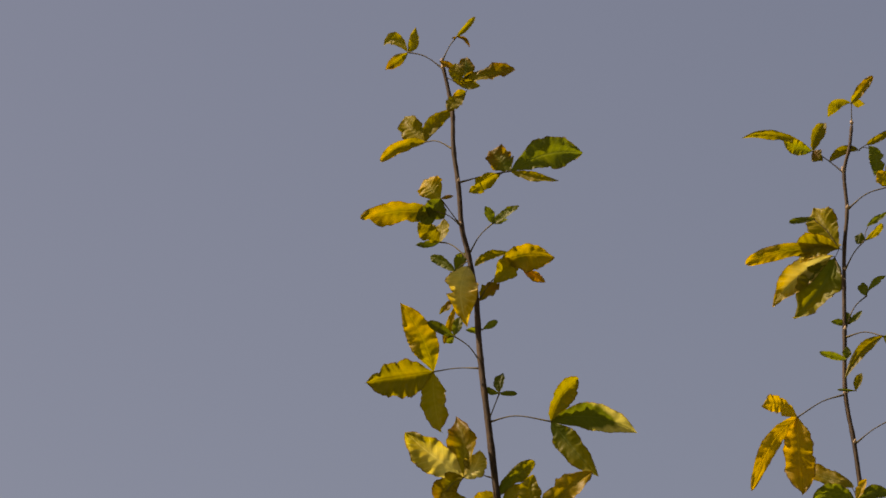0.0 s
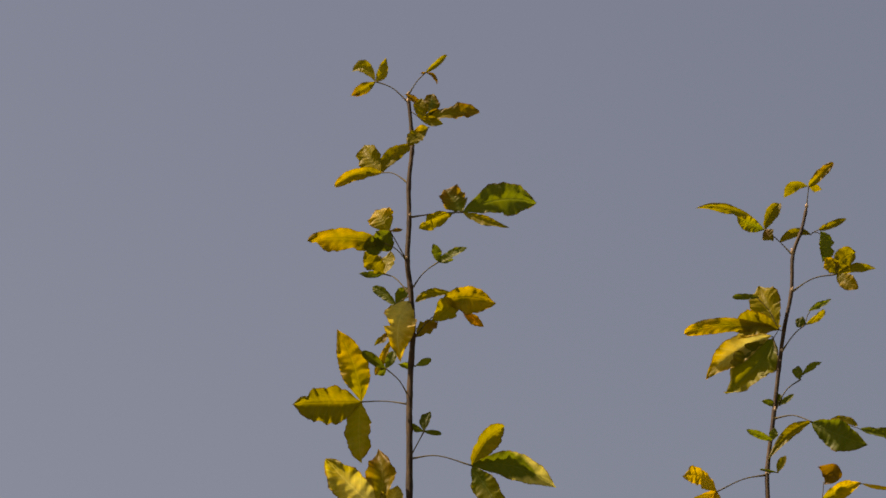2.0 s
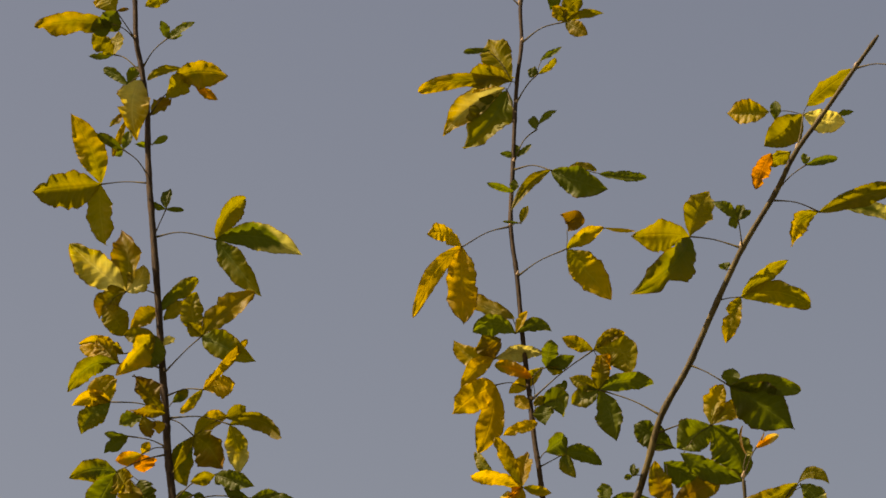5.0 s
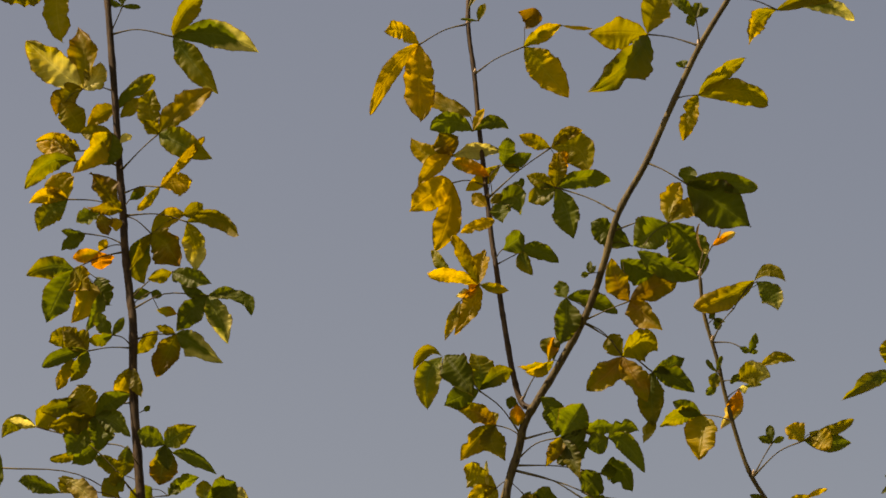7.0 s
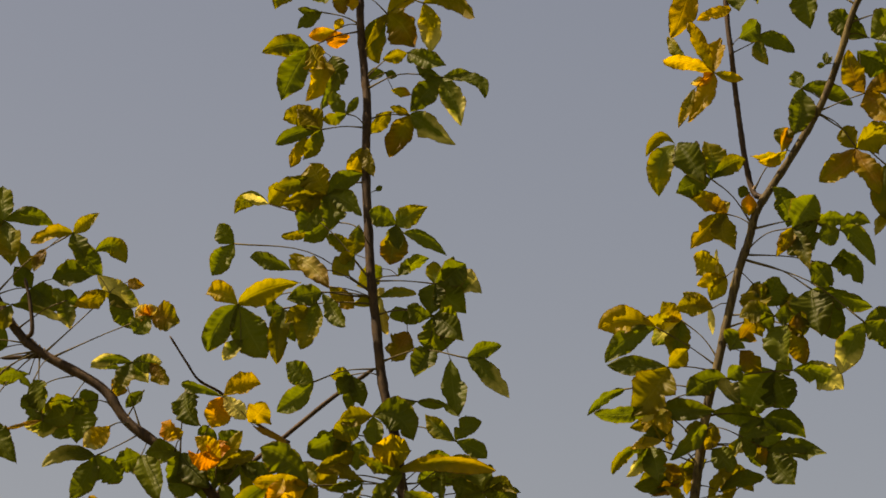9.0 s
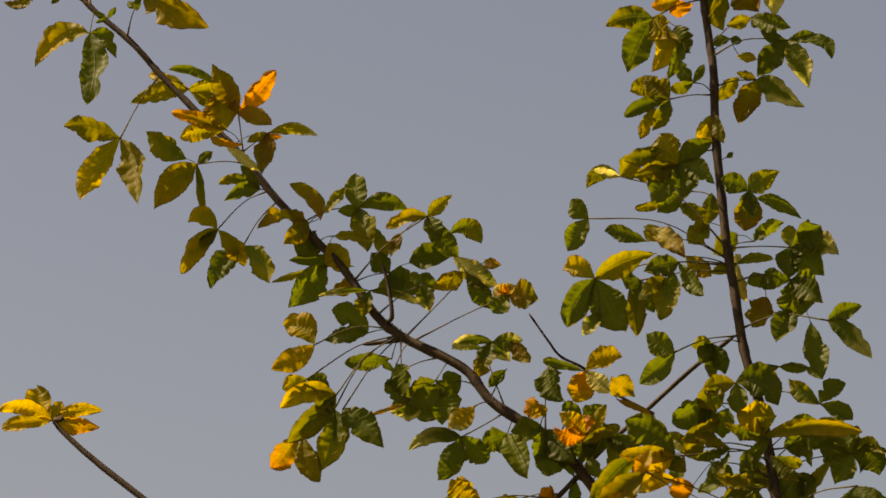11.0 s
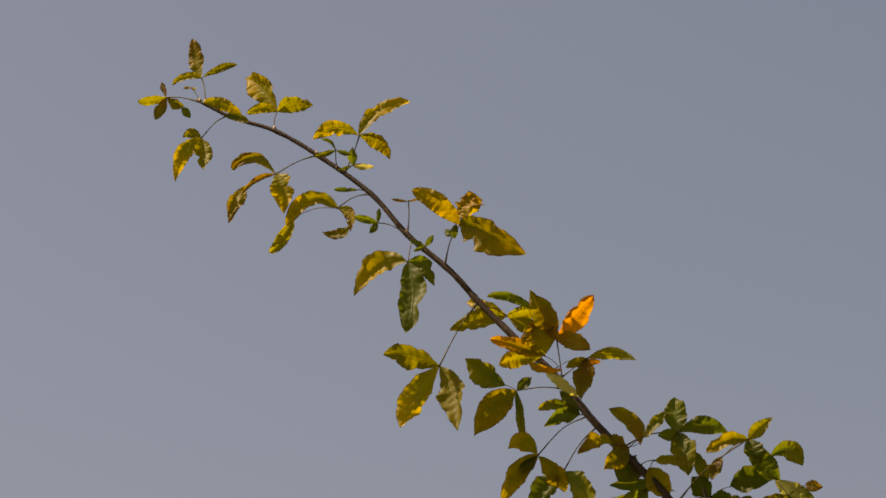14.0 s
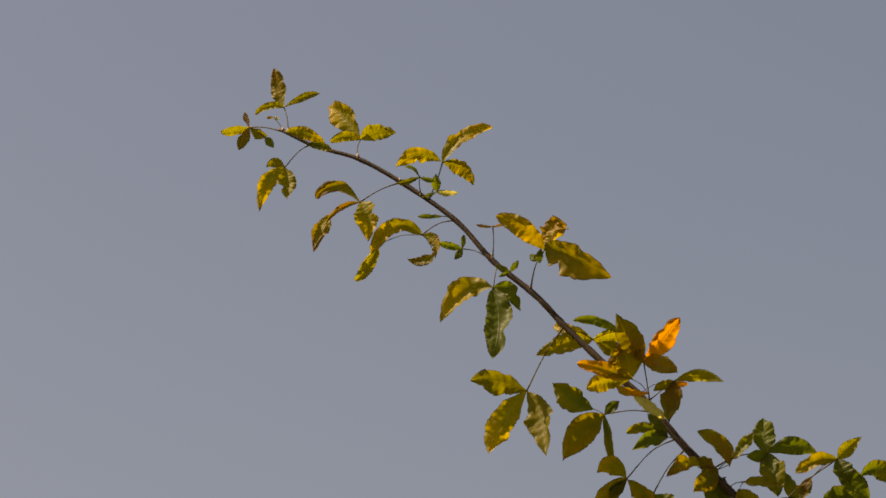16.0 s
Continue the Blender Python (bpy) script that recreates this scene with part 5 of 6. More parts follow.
blade(L, 'g', 7.3, 2.8, -7, -3, -3, bow=(0.2, 1.2))
blade(L, 'go', 7.6, 3.6, -78, -16, -12, bow=(0.2, -0.0))
blade(L, 'go', 5.3, 2.1, -65, -4, -24, (2.0, -2.9))
blade(L, 'ob', 3.1, 1.8, -110, 6, -14)
L = leaf('D', (-1.021, 5.729, 3.350), (-0.995, 5.718, 3.355))
blade(L, 'o', 6.1, 1.7, -15, -19, -11)
blade(L, 'oy', 5.0, 3.7, -56, 19, -12, (-1.0, -1.0))
L = leaf('D', (-0.970, 5.724, 3.286), (-0.855, 5.683, 3.367))
blade(L, 'oy', 6.2, 2.1, -163, -9, 25, bow=(0.1, 0.5))
blade(L, 'o', 4.9, 2.1, 33, -21, -9)
blade(L, 'bo', 4.1, 2.1, -110, -14, 10, (-3.8, -2.3))
blade(L, 'g', 4.2, 3.0, -63, -4, -22)
blade(L, 'g', 7.4, 3.1, -54, 15, -10)
blade(L, 'go', 4.8, 2.8, -17, 6, -3, (3.1, -2.9), bow=(0.4, 1.8))
L = leaf('D', (-0.970, 5.724, 3.286), (-0.920, 5.749, 3.305))
blade(L, 'g', 4.0, 3.2, 132, -24, -15)
blade(L, 'g', 6.7, 3.6, 2, -11, -13, (2.8, 1.4), bow=(-0.2, 0.4))
blade(L, 'g', 3.8, 4.5, -75, 13, 0)
blade(L, 'g', 5.8, 4.5, -36, -8, 0)
blade(L, 'g', 3.9, 3.7, -4, 14, 4, (3.1, -1.7))
L = leaf('D', (-0.894, 5.717, 3.198), (-0.802, 5.705, 3.286))
blade(L, 'pg', 7.4, 3.3, -38, 5, 6, (-1.9, 2.6), bow=(-0.1, -0.1))
blade(L, 'b', 2.6, 1.7, -18, -6, -4, (2.5, 1.7))
blade(L, 'oy', 5.6, 2.8, -152, -18, -3)
blade(L, 'g', 6.2, 2.8, -56, 16, -11, bow=(0.1, -0.3))
L = leaf('D', (-0.883, 5.717, 3.192), (-0.734, 5.647, 3.234))
blade(L, 'ap', 2.4, 2.6, 156, 3, 5)
blade(L, 'ap', 2.3, 1.7, 23, -16, -3, (-1.1, 0.4))
blade(L, 'bg', 4.1, 4.5, -8, 8, -26)
blade(L, 'g', 3.7, 3.2, -127, -18, 14)
L = leaf('D', (-0.981, 5.726, 3.304), (-1.012, 5.753, 3.322))
blade(L, 'g', 8.8, 4.6, -124, -20, -23, bow=(-0.2, 0.3))
blade(L, 'g', 9.9, 2.0, 170, 4, -12, (4.0, -0.4), bow=(-0.1, 0.7))
blade(L, 'go', 8.6, 1.3, -165, 5, -26, bow=(0.2, 0.2))
blade(L, 'b', 4.1, 2.6, -150, -4, -19, (4.1, -2.3))
L = leaf('D', (-0.952, 5.722, 3.260), (-0.942, 5.712, 3.269))
blade(L, 'gp', 8.0, 1.1, -178, 6, 1, bow=(-0.0, 0.5))
blade(L, 'go', 3.8, 2.9, -109, 14, 19)
blade(L, 'gp', 8.0, 1.4, -17, 3, 19, bow=(0.0, 0.6))
L = leaf('D', (-0.935, 5.720, 3.234), (-0.861, 5.685, 3.267))
blade(L, 'gp', 4.2, 2.6, -79, -3, -10)
blade(L, 'g', 2.8, 2.0, 139, 3, -22)
L = leaf('D', (-0.904, 5.718, 3.207), (-0.951, 5.743, 3.215))
blade(L, 'g', 6.3, 3.6, 146, -8, 16, bow=(0.3, 0.6))
blade(L, 'g', 6.8, 2.7, -177, 17, 25, bow=(-0.0, 0.2))
L = leaf('D', (-0.909, 5.718, 3.212), (-1.021, 5.701, 3.189))
blade(L, 'oy', 6.2, 4.1, 143, 13, 28, bow=(0.5, 0.8))
blade(L, 'y', 7.3, 3.4, -147, -18, 14, bow=(0.5, -0.1))
L = leaf('D', (-0.899, 5.717, 3.203), (-0.914, 5.729, 3.172))
blade(L, 'g', 6.8, 2.8, -176, -4, -12, bow=(0.1, 0.0))
L = leaf('D', (-0.883, 5.717, 3.192), (-0.900, 5.681, 3.150))
blade(L, 'g', 5.4, 4.9, -69, -6, 24)
L = leaf('D', (-0.899, 5.717, 3.203), (-1.031, 5.702, 3.140))
blade(L, 'oy', 3.9, 2.8, -156, -13, 7)
blade(L, 'g', 4.1, 3.6, -33, -5, 6)
L = leaf('D', (-0.830, 5.715, 3.161), (-0.847, 5.703, 3.130))
blade(L, 'go', 4.6, 3.0, -154, -11, -26)
blade(L, 'g', 3.1, 2.6, -40, 13, 9)
L = leaf('D', (-0.798, 5.713, 3.135), (-0.763, 5.684, 3.177))
blade(L, 'gp', 5.8, 1.7, -175, -2, 5, bow=(0.0, 0.7))
blade(L, 'go', 5.0, 3.0, -114, -2, 22)
blade(L, 'gp', 4.3, 2.8, 4, 10, -11)
blade(L, 'bo', 4.5, 2.4, -51, -9, 6, (2.6, 0.0))
L = leaf('D', (-0.677, 5.704, 3.026), (-0.626, 5.634, 3.115))
blade(L, 'y', 5.8, 3.2, 25, 17, -25, bow=(-0.2, 0.8))
blade(L, 'ay', 4.8, 3.8, -109, -2, -13)
blade(L, 'p', 4.6, 2.8, -45, -1, -25)
blade(L, 'yo', 3.7, 4.3, 47, -15, 27, (3.6, -3.7))
blade(L, 'g', 6.5, 1.8, 161, 10, -16, bow=(-0.6, 0.6))
blade(L, 'b', 5.6, 1.0, -24, -4, -26, (4.2, -4.2))
L = leaf('D', (-0.692, 5.705, 3.042), (-0.683, 5.665, 3.131))
blade(L, 'g', 6.0, 4.4, -67, -14, 27, bow=(-0.6, 0.2))
L = leaf('D', (-0.677, 5.704, 3.026), (-0.626, 5.634, 3.026))
blade(L, 'a', 4.7, 2.9, 170, -14, -24, bow=(-0.0, -0.7))
blade(L, 'y', 4.8, 2.8, 142, -21, 28)
blade(L, 'a', 3.0, 3.7, 115, 8, 24)
L = leaf('D', (-0.701, 5.706, 3.049), (-0.683, 5.636, 3.055))
blade(L, 'ya', 4.0, 2.9, 142, 10, -14)
blade(L, 'y', 1.8, 1.9, 118, -18, -13)
L = leaf('D', (-0.766, 5.710, 3.095), (-0.783, 5.640, 3.073))
blade(L, 'yp', 4.9, 3.3, -138, -16, 12, bow=(0.0, -0.2))
L = leaf('D', (-0.748, 5.709, 3.082), (-0.811, 5.700, 3.045))
blade(L, 'g', 7.7, 3.6, -113, -22, -11, bow=(0.3, -0.4))
blade(L, 'g', 5.1, 4.7, -44, 14, 20, bow=(0.3, 0.5))
blade(L, 'gp', 7.8, 2.3, -170, 8, 13, bow=(-0.5, 1.1))
blade(L, 'g', 6.2, 2.1, 170, 15, 3)
L = leaf('D', (-0.738, 5.708, 3.075), (-0.746, 5.700, 3.047))
blade(L, 'g', 3.9, 3.7, -160, 1, -12)
blade(L, 'g', 8.2, 4.0, -66, -20, -13, bow=(0.0, 0.1))
L = leaf('D', (-0.841, 5.715, 3.167), (-0.904, 5.704, 3.142))
blade(L, 'g', 5.2, 2.4, 169, -20, -23, bow=(-0.1, 1.4))
blade(L, 'g', 4.9, 3.6, -83, -12, -7)
blade(L, 'gp', 3.6, 3.6, -74, 20, -1, (0.5, -2.8))
L = leaf('D', (-0.788, 5.712, 3.122), (-0.840, 5.733, 3.130))
blade(L, 'g', 5.7, 3.3, -174, 9, 5, bow=(-0.2, -0.7))
blade(L, 'g', 6.1, 4.5, -91, -9, -6)
blade(L, 'g', 2.9, 3.6, 25, -10, 8)
blade(L, 'g', 3.8, 2.0, 172, 13, 16, (-0.6, -4.6))
L = leaf('D', (-0.682, 5.704, 3.031), (-0.637, 5.693, 3.054))
blade(L, 'g', 4.2, 2.9, 35, -18, -28)
blade(L, 'g', 3.8, 2.3, 146, 2, -15, bow=(0.1, 1.4))
blade(L, 'g', 6.7, 2.6, -26, -22, -11, bow=(-0.4, 0.1))
blade(L, 'g', 6.0, 3.5, -93, -13, -17)
L = leaf('D', (-0.748, 5.709, 3.082), (-0.780, 5.715, 3.174))
blade(L, 'gp', 4.7, 1.4, 176, 2, -12, bow=(-0.1, 0.7))
blade(L, 'gp', 4.1, 2.3, -24, 8, -16, bow=(0.2, 0.7))
blade(L, 'ob', 4.0, 2.6, -105, 18, -21)
L = leaf('D', (-0.771, 5.710, 3.102), (-0.748, 5.711, 3.143))
blade(L, 'g', 3.5, 1.9, -137, 7, 13)
L = leaf('D', (-0.677, 5.704, 3.026), (-0.690, 5.695, 3.049))
blade(L, 'g', 5.3, 3.6, 177, 14, 7)
blade(L, 'g', 4.5, 3.9, -112, 7, -24)
blade(L, 'g', 7.3, 3.7, -50, -15, -2)
L = leaf('K', (0.618, 5.300, 3.302), (0.601, 5.296, 3.336))
blade(L, 'go', 9.6, 2.2, -151, -18, 14, bow=(0.3, 0.9))
blade(L, 'o', 5.3, 3.9, 95, -9, -1)
blade(L, 'go', 5.5, 3.9, 36, -1, 19)
L = leaf('D', (-0.899, 5.717, 3.203), (-0.988, 5.693, 3.112))
blade(L, 'oy', 8.3, 3.1, -169, 1, 6, bow=(-0.0, 1.5))
blade(L, 'go', 9.8, 3.7, -138, 5, -11, bow=(0.4, 0.4))
blade(L, 'o', 3.8, 3.6, -139, -12, -2)
L = leaf('D', (-0.904, 5.718, 3.207), (-0.995, 5.719, 3.098))
blade(L, 'g', 5.5, 2.9, -78, 4, -21)
blade(L, 'go', 9.6, 4.0, -102, -4, 3, bow=(0.9, 0.1))
blade(L, 'o', 7.6, 3.5, -69, -14, -22, (-4.4, -3.7), bow=(-0.7, -0.5))
blade(L, 'ya', 6.6, 4.1, -133, 17, -27, (-5.2, -3.3))
L = leaf('D', (-0.899, 5.717, 3.203), (-0.981, 5.710, 3.096))
blade(L, 'g', 8.7, 4.4, -46, -10, -26, bow=(-0.6, 0.6))
L = leaf('D', (-0.899, 5.717, 3.203), (-0.886, 5.690, 3.094))
blade(L, 'g', 5.2, 3.3, 22, -17, -6, bow=(0.3, -0.5))
blade(L, 'gp', 2.5, 3.9, -87, 17, -24)
# a twig, drawn as a thin brown blade
blade(L, 'b', 5.2, 0.7, -163, -9, 11)
L = leaf('F', (-0.678, 5.700, 2.950), (-0.781, 5.630, 2.933))
blade(L, 'y', 4.8, 4.0, 140, -26, -15)
blade(L, 'y', 7.3, 3.1, -163, -12, 22)
blade(L, 'go', 2.6, 2.8, -125, -5, -14)
L = leaf('F', (-0.672, 5.700, 2.957), (-0.725, 5.691, 2.951))
blade(L, 'ob', 5.2, 3.9, -153, -3, -20)
blade(L, 'a', 2.7, 2.2, 43, 5, 12, (2.4, -0.5))
L = leaf('A', (-0.368, 5.595, 2.952), (-0.260, 5.586, 2.969))
blade(L, 'g', 4.7, 3.9, -120, -0, 15)
blade(L, 'g', 4.8, 4.5, -37, 19, 6, bow=(0.8, 1.0))
blade(L, 'go', 5.2, 2.2, -6, -22, 0, bow=(-0.2, 1.3))
blade(L, 'g', 3.5, 3.9, 99, 5, -9)
blade(L, 'g', 4.9, 3.0, 158, 6, -7)
L = leaf('A', (-0.373, 5.597, 2.983), (-0.346, 5.599, 3.008))
blade(L, 'g', 4.4, 3.2, 11, 3, 10, bow=(0.1, 0.6))
blade(L, 'g', 3.8, 2.4, -3, 17, 12, (-0.4, -2.2))
L = leaf('A', (-0.373, 5.597, 2.983), (-0.489, 5.607, 2.982))
blade(L, 'go', 10.8, 3.8, -133, 7, -15, (-5.5, 1.1), bow=(-0.8, 0.4))
blade(L, 'ya', 4.1, 2.5, -130, 3, 7, (-4.5, -0.2))
blade(L, 'y', 8.3, 3.2, -165, -22, 14, (-1.3, -3.2))
blade(L, 'o', 3.5, 3.2, 35, -14, -0)
blade(L, 'g', 4.7, 2.2, -108, -1, 12)
L = leaf('A', (-0.367, 5.595, 2.940), (-0.452, 5.610, 2.972))
blade(L, 'g', 4.5, 4.0, -49, -3, 25)
blade(L, 'ao', 3.6, 3.2, -167, -5, 4, (-2.4, -3.3))
blade(L, 'go', 8.7, 2.7, 143, 18, -10)
L = leaf('A', (-0.367, 5.595, 2.940), (-0.408, 5.605, 2.971))
blade(L, 'go', 5.4, 3.4, -40, 19, -23)
blade(L, 'p', 2.8, 1.4, -44, 11, 9)
blade(L, 'o', 7.3, 2.9, -157, -0, 16, (3.6, -3.0))
L = leaf('A', (-0.367, 5.595, 2.940), (-0.337, 5.618, 2.953))
blade(L, 'g', 4.4, 4.3, -110, -17, -1)
blade(L, 'g', 3.8, 3.6, -45, 3, 11)
blade(L, 'g', 3.6, 2.6, 151, 17, 17)
L = leaf('J', (-1.424, 5.850, 3.140), (-1.441, 5.855, 3.135))
blade(L, 'y', 7.8, 2.3, 172, -24, -4, bow=(-0.0, 1.6))
blade(L, 'yo', 6.4, 3.8, 115, 15, 25, bow=(-0.6, -0.2))
blade(L, 'oy', 3.4, 2.4, 66, 9, -9)
blade(L, 'y', 7.8, 2.1, 11, 10, 2, bow=(-0.2, 0.9))
blade(L, 'y', 7.7, 2.3, -176, 5, 8)
blade(L, 'ya', 7.1, 2.9, -9, 15, 12)
L = leaf('C', (0.536, 5.395, 4.124), (0.601, 5.355, 4.104))
blade(L, 'g', 3.9, 2.4, 110, 13, 22)
blade(L, 'g', 4.5, 2.6, 37, 17, -21)
L = leaf('C', (0.449, 5.411, 4.007), (0.464, 5.452, 4.080))
blade(L, 'oy', 6.2, 3.6, 172, 15, 15, (-4.8, 0.5))
blade(L, 'o', 9.7, 3.5, 39, 5, 33, (0.5, 1.3))
blade(L, 'p', 6.2, 3.6, -17, -9, 16)
blade(L, 'o', 7.3, 4.4, -142, 5, -5)
blade(L, 'g', 2.9, 1.7, 88, -12, -19, (-4.0, -0.8))
blade(L, 'g', 2.4, 1.0, 6, -9, -20, (4.8, -0.1))
L = leaf('C', (0.436, 5.414, 3.984), (0.439, 5.402, 4.000))
blade(L, 'a', 5.6, 2.8, -116, 17, -20, (-2.7, -0.1))
blade(L, 'o', 3.8, 2.2, -156, 19, -16)
L = leaf('C', (0.034, 5.500, 2.999), (0.040, 5.521, 3.006))
blade(L, 'go', 4.9, 1.8, -126, -13, -12)
L = leaf('C', (0.031, 5.500, 2.977), (0.010, 5.500, 2.970))
blade(L, 'bo', 3.5, 2.1, 153, -16, 9)
blade(L, 'g', 6.8, 2.5, -166, -15, 24)
blade(L, 'b', 4.9, 1.8, -147, -6, 14)
L = leaf('C', (0.036, 5.500, 3.017), (0.124, 5.523, 3.019))
blade(L, 'g', 8.5, 3.1, -10, -19, -51)
blade(L, 'g', 6.2, 3.3, -49, 20, -14)
blade(L, 'b', 1.7, 1.0, -118, -18, 11)
blade(L, 'bp', 4.2, 1.5, -175, 2, 24)
L = leaf('C', (0.035, 5.500, 3.009), (0.050, 5.499, 3.010))
blade(L, 'g', 3.4, 2.1, -45, 3, -13)
blade(L, 'yo', 3.8, 2.3, 93, 3, -11)
L = leaf('A', (-0.363, 5.593, 2.907), (-0.330, 5.619, 2.953))
blade(L, 'g', 6.1, 2.6, -79, -2, 7)
blade(L, 'go', 5.6, 2.6, -74, 10, 16, (-3.9, 0.1))
L = leaf('A', (-0.359, 5.591, 2.883), (-0.251, 5.508, 2.906))
blade(L, 'g', 4.6, 2.7, -105, -1, 7)
blade(L, 'g', 8.1, 3.0, -40, -12, 8)
L = leaf('A', (-0.366, 5.594, 2.932), (-0.377, 5.575, 2.931))
blade(L, 'g', 6.6, 2.4, -166, 13, -49)
blade(L, 'g', 3.6, 2.1, 102, -11, -18, (-1.9, 1.2))
blade(L, 'g', 4.1, 2.5, 139, -9, 18, (-4.2, 0.1))
blade(L, 'g', 6.3, 2.3, -165, 14, 33, (-3.5, 1.2))
L = leaf('A', (-0.357, 5.590, 2.868), (-0.438, 5.514, 2.871))
blade(L, 'y', 3.4, 2.0, 160, -19, -11)
blade(L, 'a', 3.1, 1.9, 167, -10, -20, (-3.5, 3.6))
L = leaf('A', (-0.357, 5.590, 2.868), (-0.534, 5.516, 2.939))
blade(L, 'oy', 10.3, 4.0, -137, -1, 17)
blade(L, 'oa', 4.7, 2.4, -166, -1, -12, (-1.1, -3.1))
blade(L, 'ya', 4.5, 2.2, -120, -0, 19, (0.7, 3.1))
blade(L, 'y', 3.0, 1.7, -133, 18, 4, (2.3, -0.0))
blade(L, 'g', 8.2, 2.9, -128, 6, 43)
blade(L, 'p', 6.9, 2.5, -173, 1, -46, (5.8, -4.8))
L = leaf('D', (-0.650, 5.702, 2.999), (-0.633, 5.690, 3.003))
blade(L, 'g', 3.9, 2.3, 65, -20, -9)
blade(L, 'g', 4.2, 1.9, 45, 6, -15)
blade(L, 'g', 4.2, 2.2, -53, -19, 9)
L = leaf('D', (-0.667, 5.703, 3.016), (-0.655, 5.695, 3.002))
blade(L, 'g', 5.8, 3.5, 176, 20, 8)
blade(L, 'g', 5.3, 2.2, 150, 10, 16)
L = leaf('F', (-0.691, 5.700, 2.938), (-0.721, 5.696, 2.946))
blade(L, 'a', 5.3, 1.9, -167, -13, 8)
blade(L, 'a', 1.8, 1.1, 103, -7, -19, (4.0, 0.6))
L = leaf('F', (-0.706, 5.700, 2.924), (-0.688, 5.685, 2.911))
blade(L, 'y', 2.3, 1.4, 104, -17, 15)
blade(L, 'y', 2.8, 1.7, 110, -14, -19, (-7.1, -0.5))
blade(L, 'o', 3.6, 1.3, -177, -17, 48, (3.9, 3.0))
L = leaf('F', (-0.721, 5.700, 2.913), (-0.780, 5.673, 2.948))
blade(L, 'y', 4.6, 2.8, 136, -6, -13)
blade(L, 'y', 7.4, 2.7, -169, 1, -15)
blade(L, 'g', 8.3, 4.8, -149, -6, 12)
blade(L, 'g', 5.0, 3.0, -108, -12, -16)
L = leaf('B', (0.106, 5.506, 3.376), (0.143, 5.475, 3.422))
blade(L, 'oy', 4.2, 1.5, -174, 3, -37)
blade(L, 'ya', 4.5, 1.7, 75, 18, 19)
L = leaf('K', (0.618, 5.300, 3.297), (0.618, 5.297, 3.294))
blade(L, 'g', 1.7, 0.9, 140, 9, -4)
blade(L, 'g', 1.7, 0.9, -99, 22, -20)
L = leaf('K', (0.614, 5.300, 3.258), (0.614, 5.318, 3.265))
blade(L, 'g', 2.2, 0.8, 177, 20, 39)
blade(L, 'g', 2.5, 0.9, 76, -14, -40)
L = leaf('K', (0.608, 5.300, 3.188), (0.597, 5.281, 3.181))
blade(L, 'g', 2.6, 1.2, 153, 2, 6)
blade(L, 'o', 4.7, 2.6, 74, -18, 16)
blade(L, 'g', 3.2, 1.2, -160, 17, 54)
L = leaf('C', (0.025, 5.500, 2.919), (-0.049, 5.448, 2.887))
blade(L, 'g', 5.0, 2.6, 150, 10, 17)
blade(L, 'g', 6.5, 2.4, -144, 15, 5)
blade(L, 'g', 5.4, 1.9, 32, 8, -36, (0.6, -0.9))
L = leaf('C', (0.023, 5.500, 2.904), (0.047, 5.464, 2.910))
blade(L, 'po', 6.5, 3.3, -145, 3, -17)
blade(L, 'o', 3.2, 1.9, 174, 19, -10)
L = leaf('C', (0.026, 5.500, 2.927), (0.070, 5.530, 2.911))
blade(L, 'g', 4.8, 2.2, 29, 1, -5)
blade(L, 'g', 5.6, 2.2, -31, -5, -7)
blade(L, 'g', 4.3, 1.9, -162, -20, -20)
L = leaf('C', (0.021, 5.500, 2.881), (0.016, 5.476, 2.875))
blade(L, 'ab', 3.1, 1.9, -131, 22, -10)
L = leaf('C', (0.026, 5.500, 2.935), (0.044, 5.491, 2.942))
blade(L, 'p', 5.5, 2.0, -6, -7, 46)
L = leaf('C', (0.020, 5.500, 2.873), (0.061, 5.522, 2.876))
blade(L, 'g', 3.8, 1.4, 2, -7, -51)
blade(L, 'g', 2.1, 1.3, -81, 13, 20)
L = leaf('E', (0.450, 5.419, 3.158), (0.456, 5.399, 3.156))
blade(L, 'ga', 9.1, 4.0, -6, -12, 11)
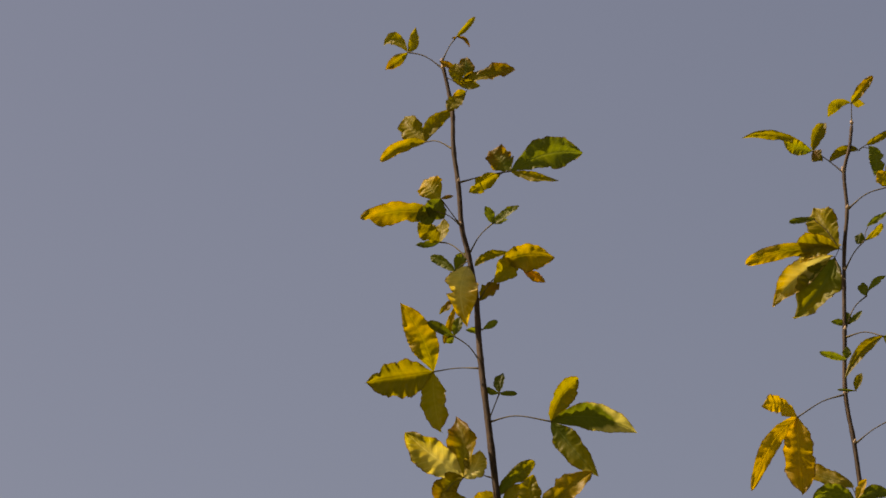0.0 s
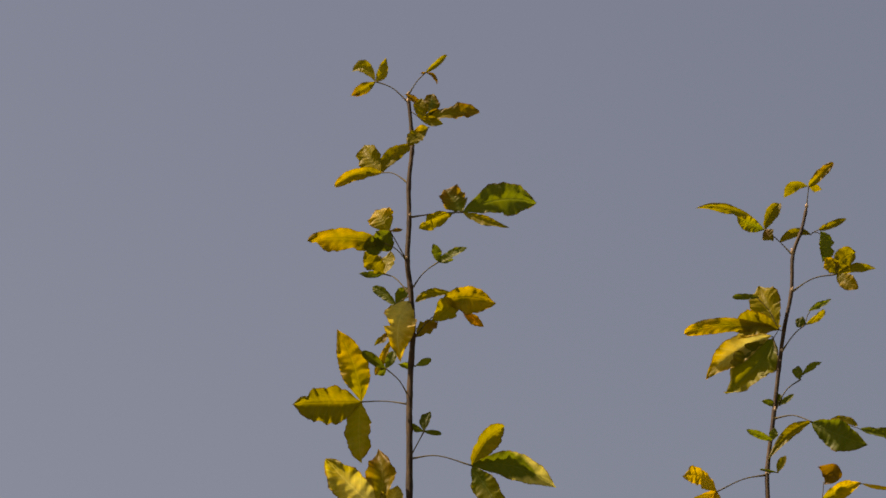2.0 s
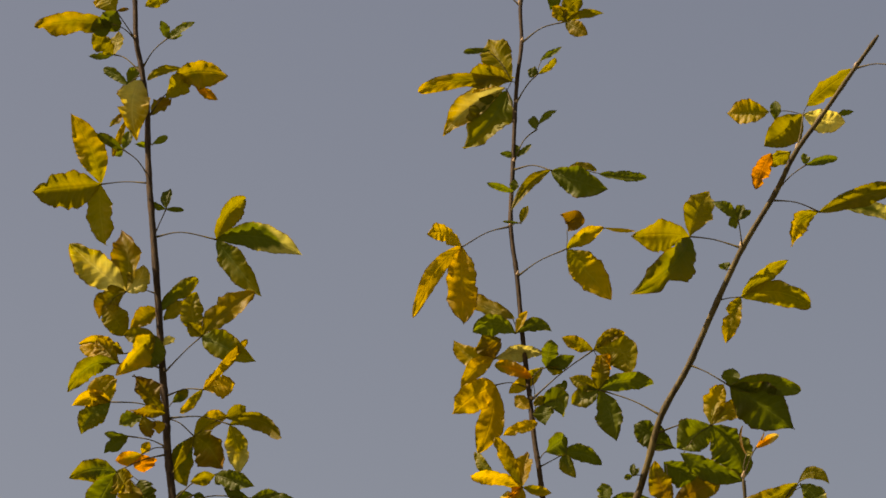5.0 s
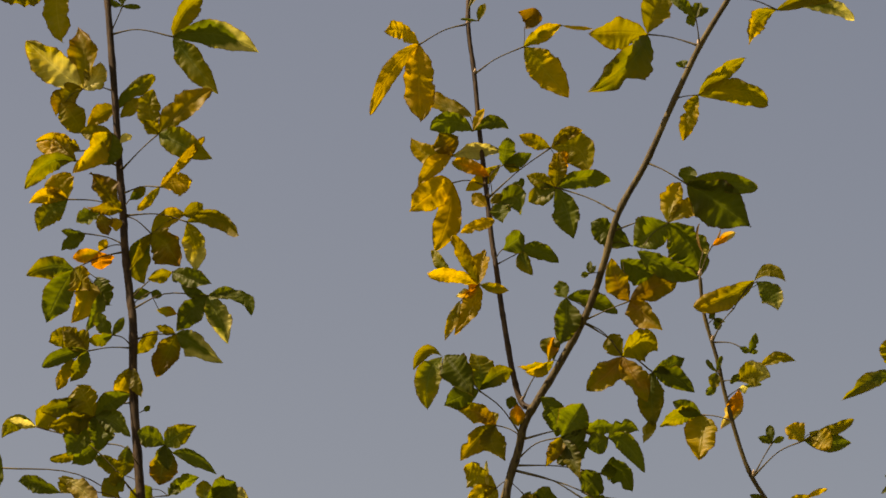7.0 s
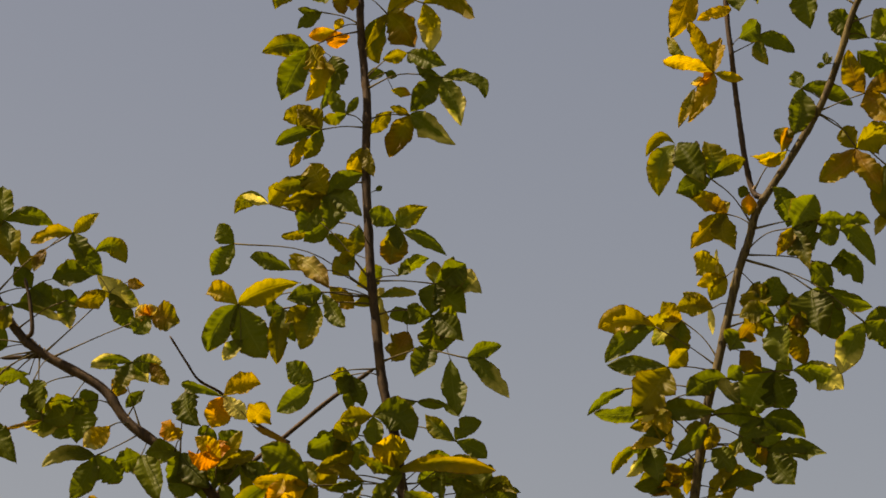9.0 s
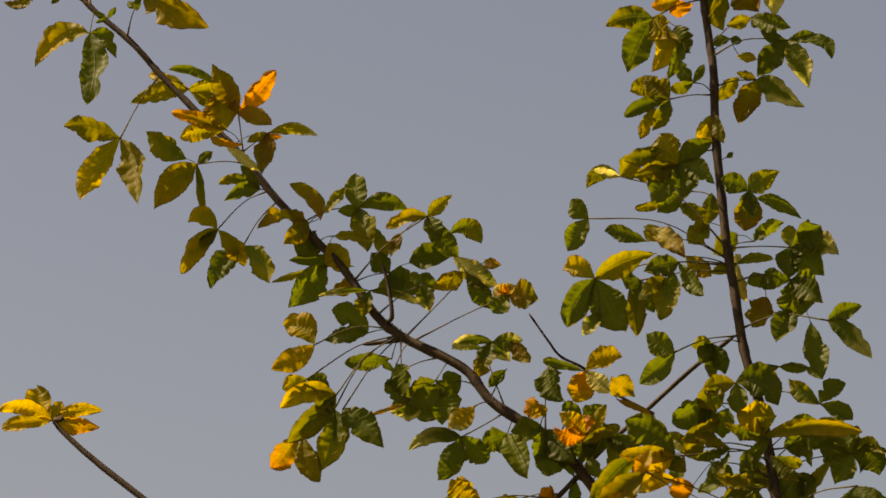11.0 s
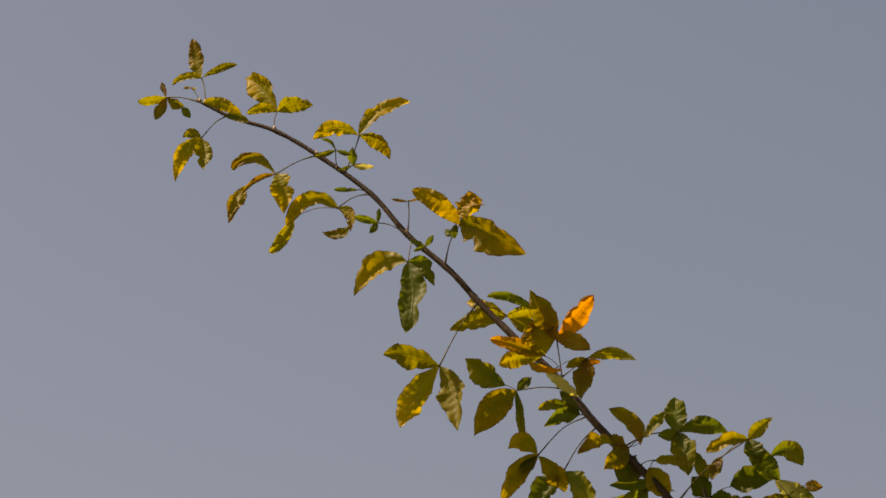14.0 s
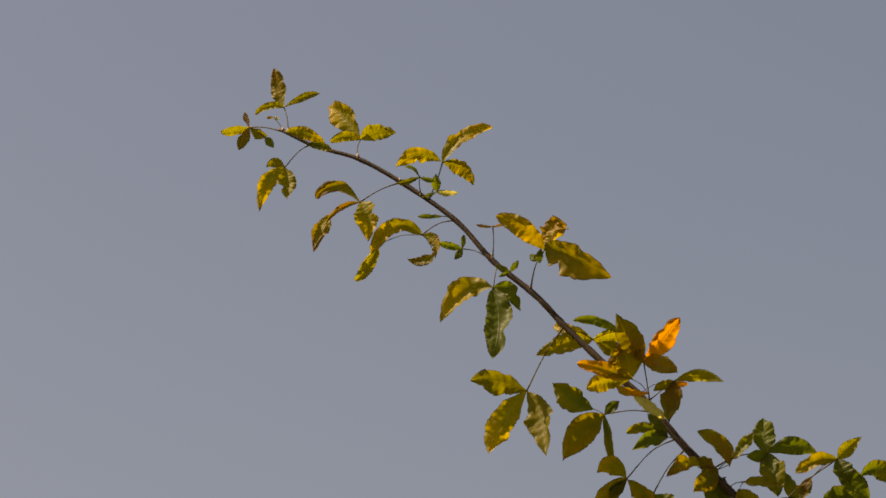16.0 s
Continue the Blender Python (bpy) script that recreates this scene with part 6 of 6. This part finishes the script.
blade(L, 'y', 6.2, 2.2, 5, -19, 40, (1.6, 2.1))
L = leaf('E', (0.468, 5.426, 3.086), (0.449, 5.453, 3.096))
blade(L, 'o', 6.6, 2.6, 147, 17, -13)
blade(L, 'go', 4.3, 2.6, 53, 6, -8)
blade(L, 'yo', 5.3, 3.2, 32, -13, 14, (3.1, -1.0))
L = leaf('E', (0.471, 5.428, 3.073), (0.415, 5.382, 3.063))
blade(L, 'o', 6.1, 2.4, -153, 11, -13)
blade(L, 'o', 2.6, 1.6, 150, 2, 18)
L = leaf('C', (0.040, 5.500, 3.040), (0.089, 5.491, 3.026))
blade(L, 'g', 4.7, 1.7, 13, 10, -24)
blade(L, 'g', 5.0, 2.1, -56, 17, 13)
blade(L, 'go', 4.3, 1.7, -112, -16, 17)
L = leaf('C', (0.035, 5.500, 3.008), (0.010, 5.497, 2.984))
blade(L, 'o', 3.5, 1.6, -171, 7, 14)
blade(L, 'o', 3.5, 1.7, -115, 8, -7)
blade(L, 'oy', 3.8, 1.4, -77, 24, -22)

# smaller leaves crowded close to the stems
def crowd(key, low, high, reach, count, tones):
    line = smooth_line(POINTS[key], 8)
    line = [p for p in line if low < p.z < high]
    for _ in range(count):
        p = rng.choice(line)
        turn = rng.uniform(0, 2 * math.pi)
        far = reach * rng.uniform(0.35, 1.0)
        q = p + Vector((math.cos(turn) * far, math.sin(turn) * far, rng.uniform(-0.02, 0.05)))
        stalk = leaf(key, p, q)
        heading = 0 if math.cos(turn) > 0 else 180
        for spread in rng.sample((-62, -25, 8, 40, 75), rng.choice((2, 3, 3))):
            angle = heading + (spread - 20) * (1 if heading == 0 else -1)
            blade(stalk, rng.choice(tones), rng.uniform(4.2, 6.8), rng.uniform(1.8, 2.6), angle, rng.uniform(-25, 25), rng.uniform(-60, 60))


crowd("A", 2.86, 3.00, 0.060, 9, ("g", "g", "go", "go", "o"))
crowd("C", 2.85, 3.00, 0.065, 9, ("g", "g", "go", "o", "oy", "o"))
crowd("D", 2.91, 3.02, 0.050, 4, ("g", "g", "go", "o"))
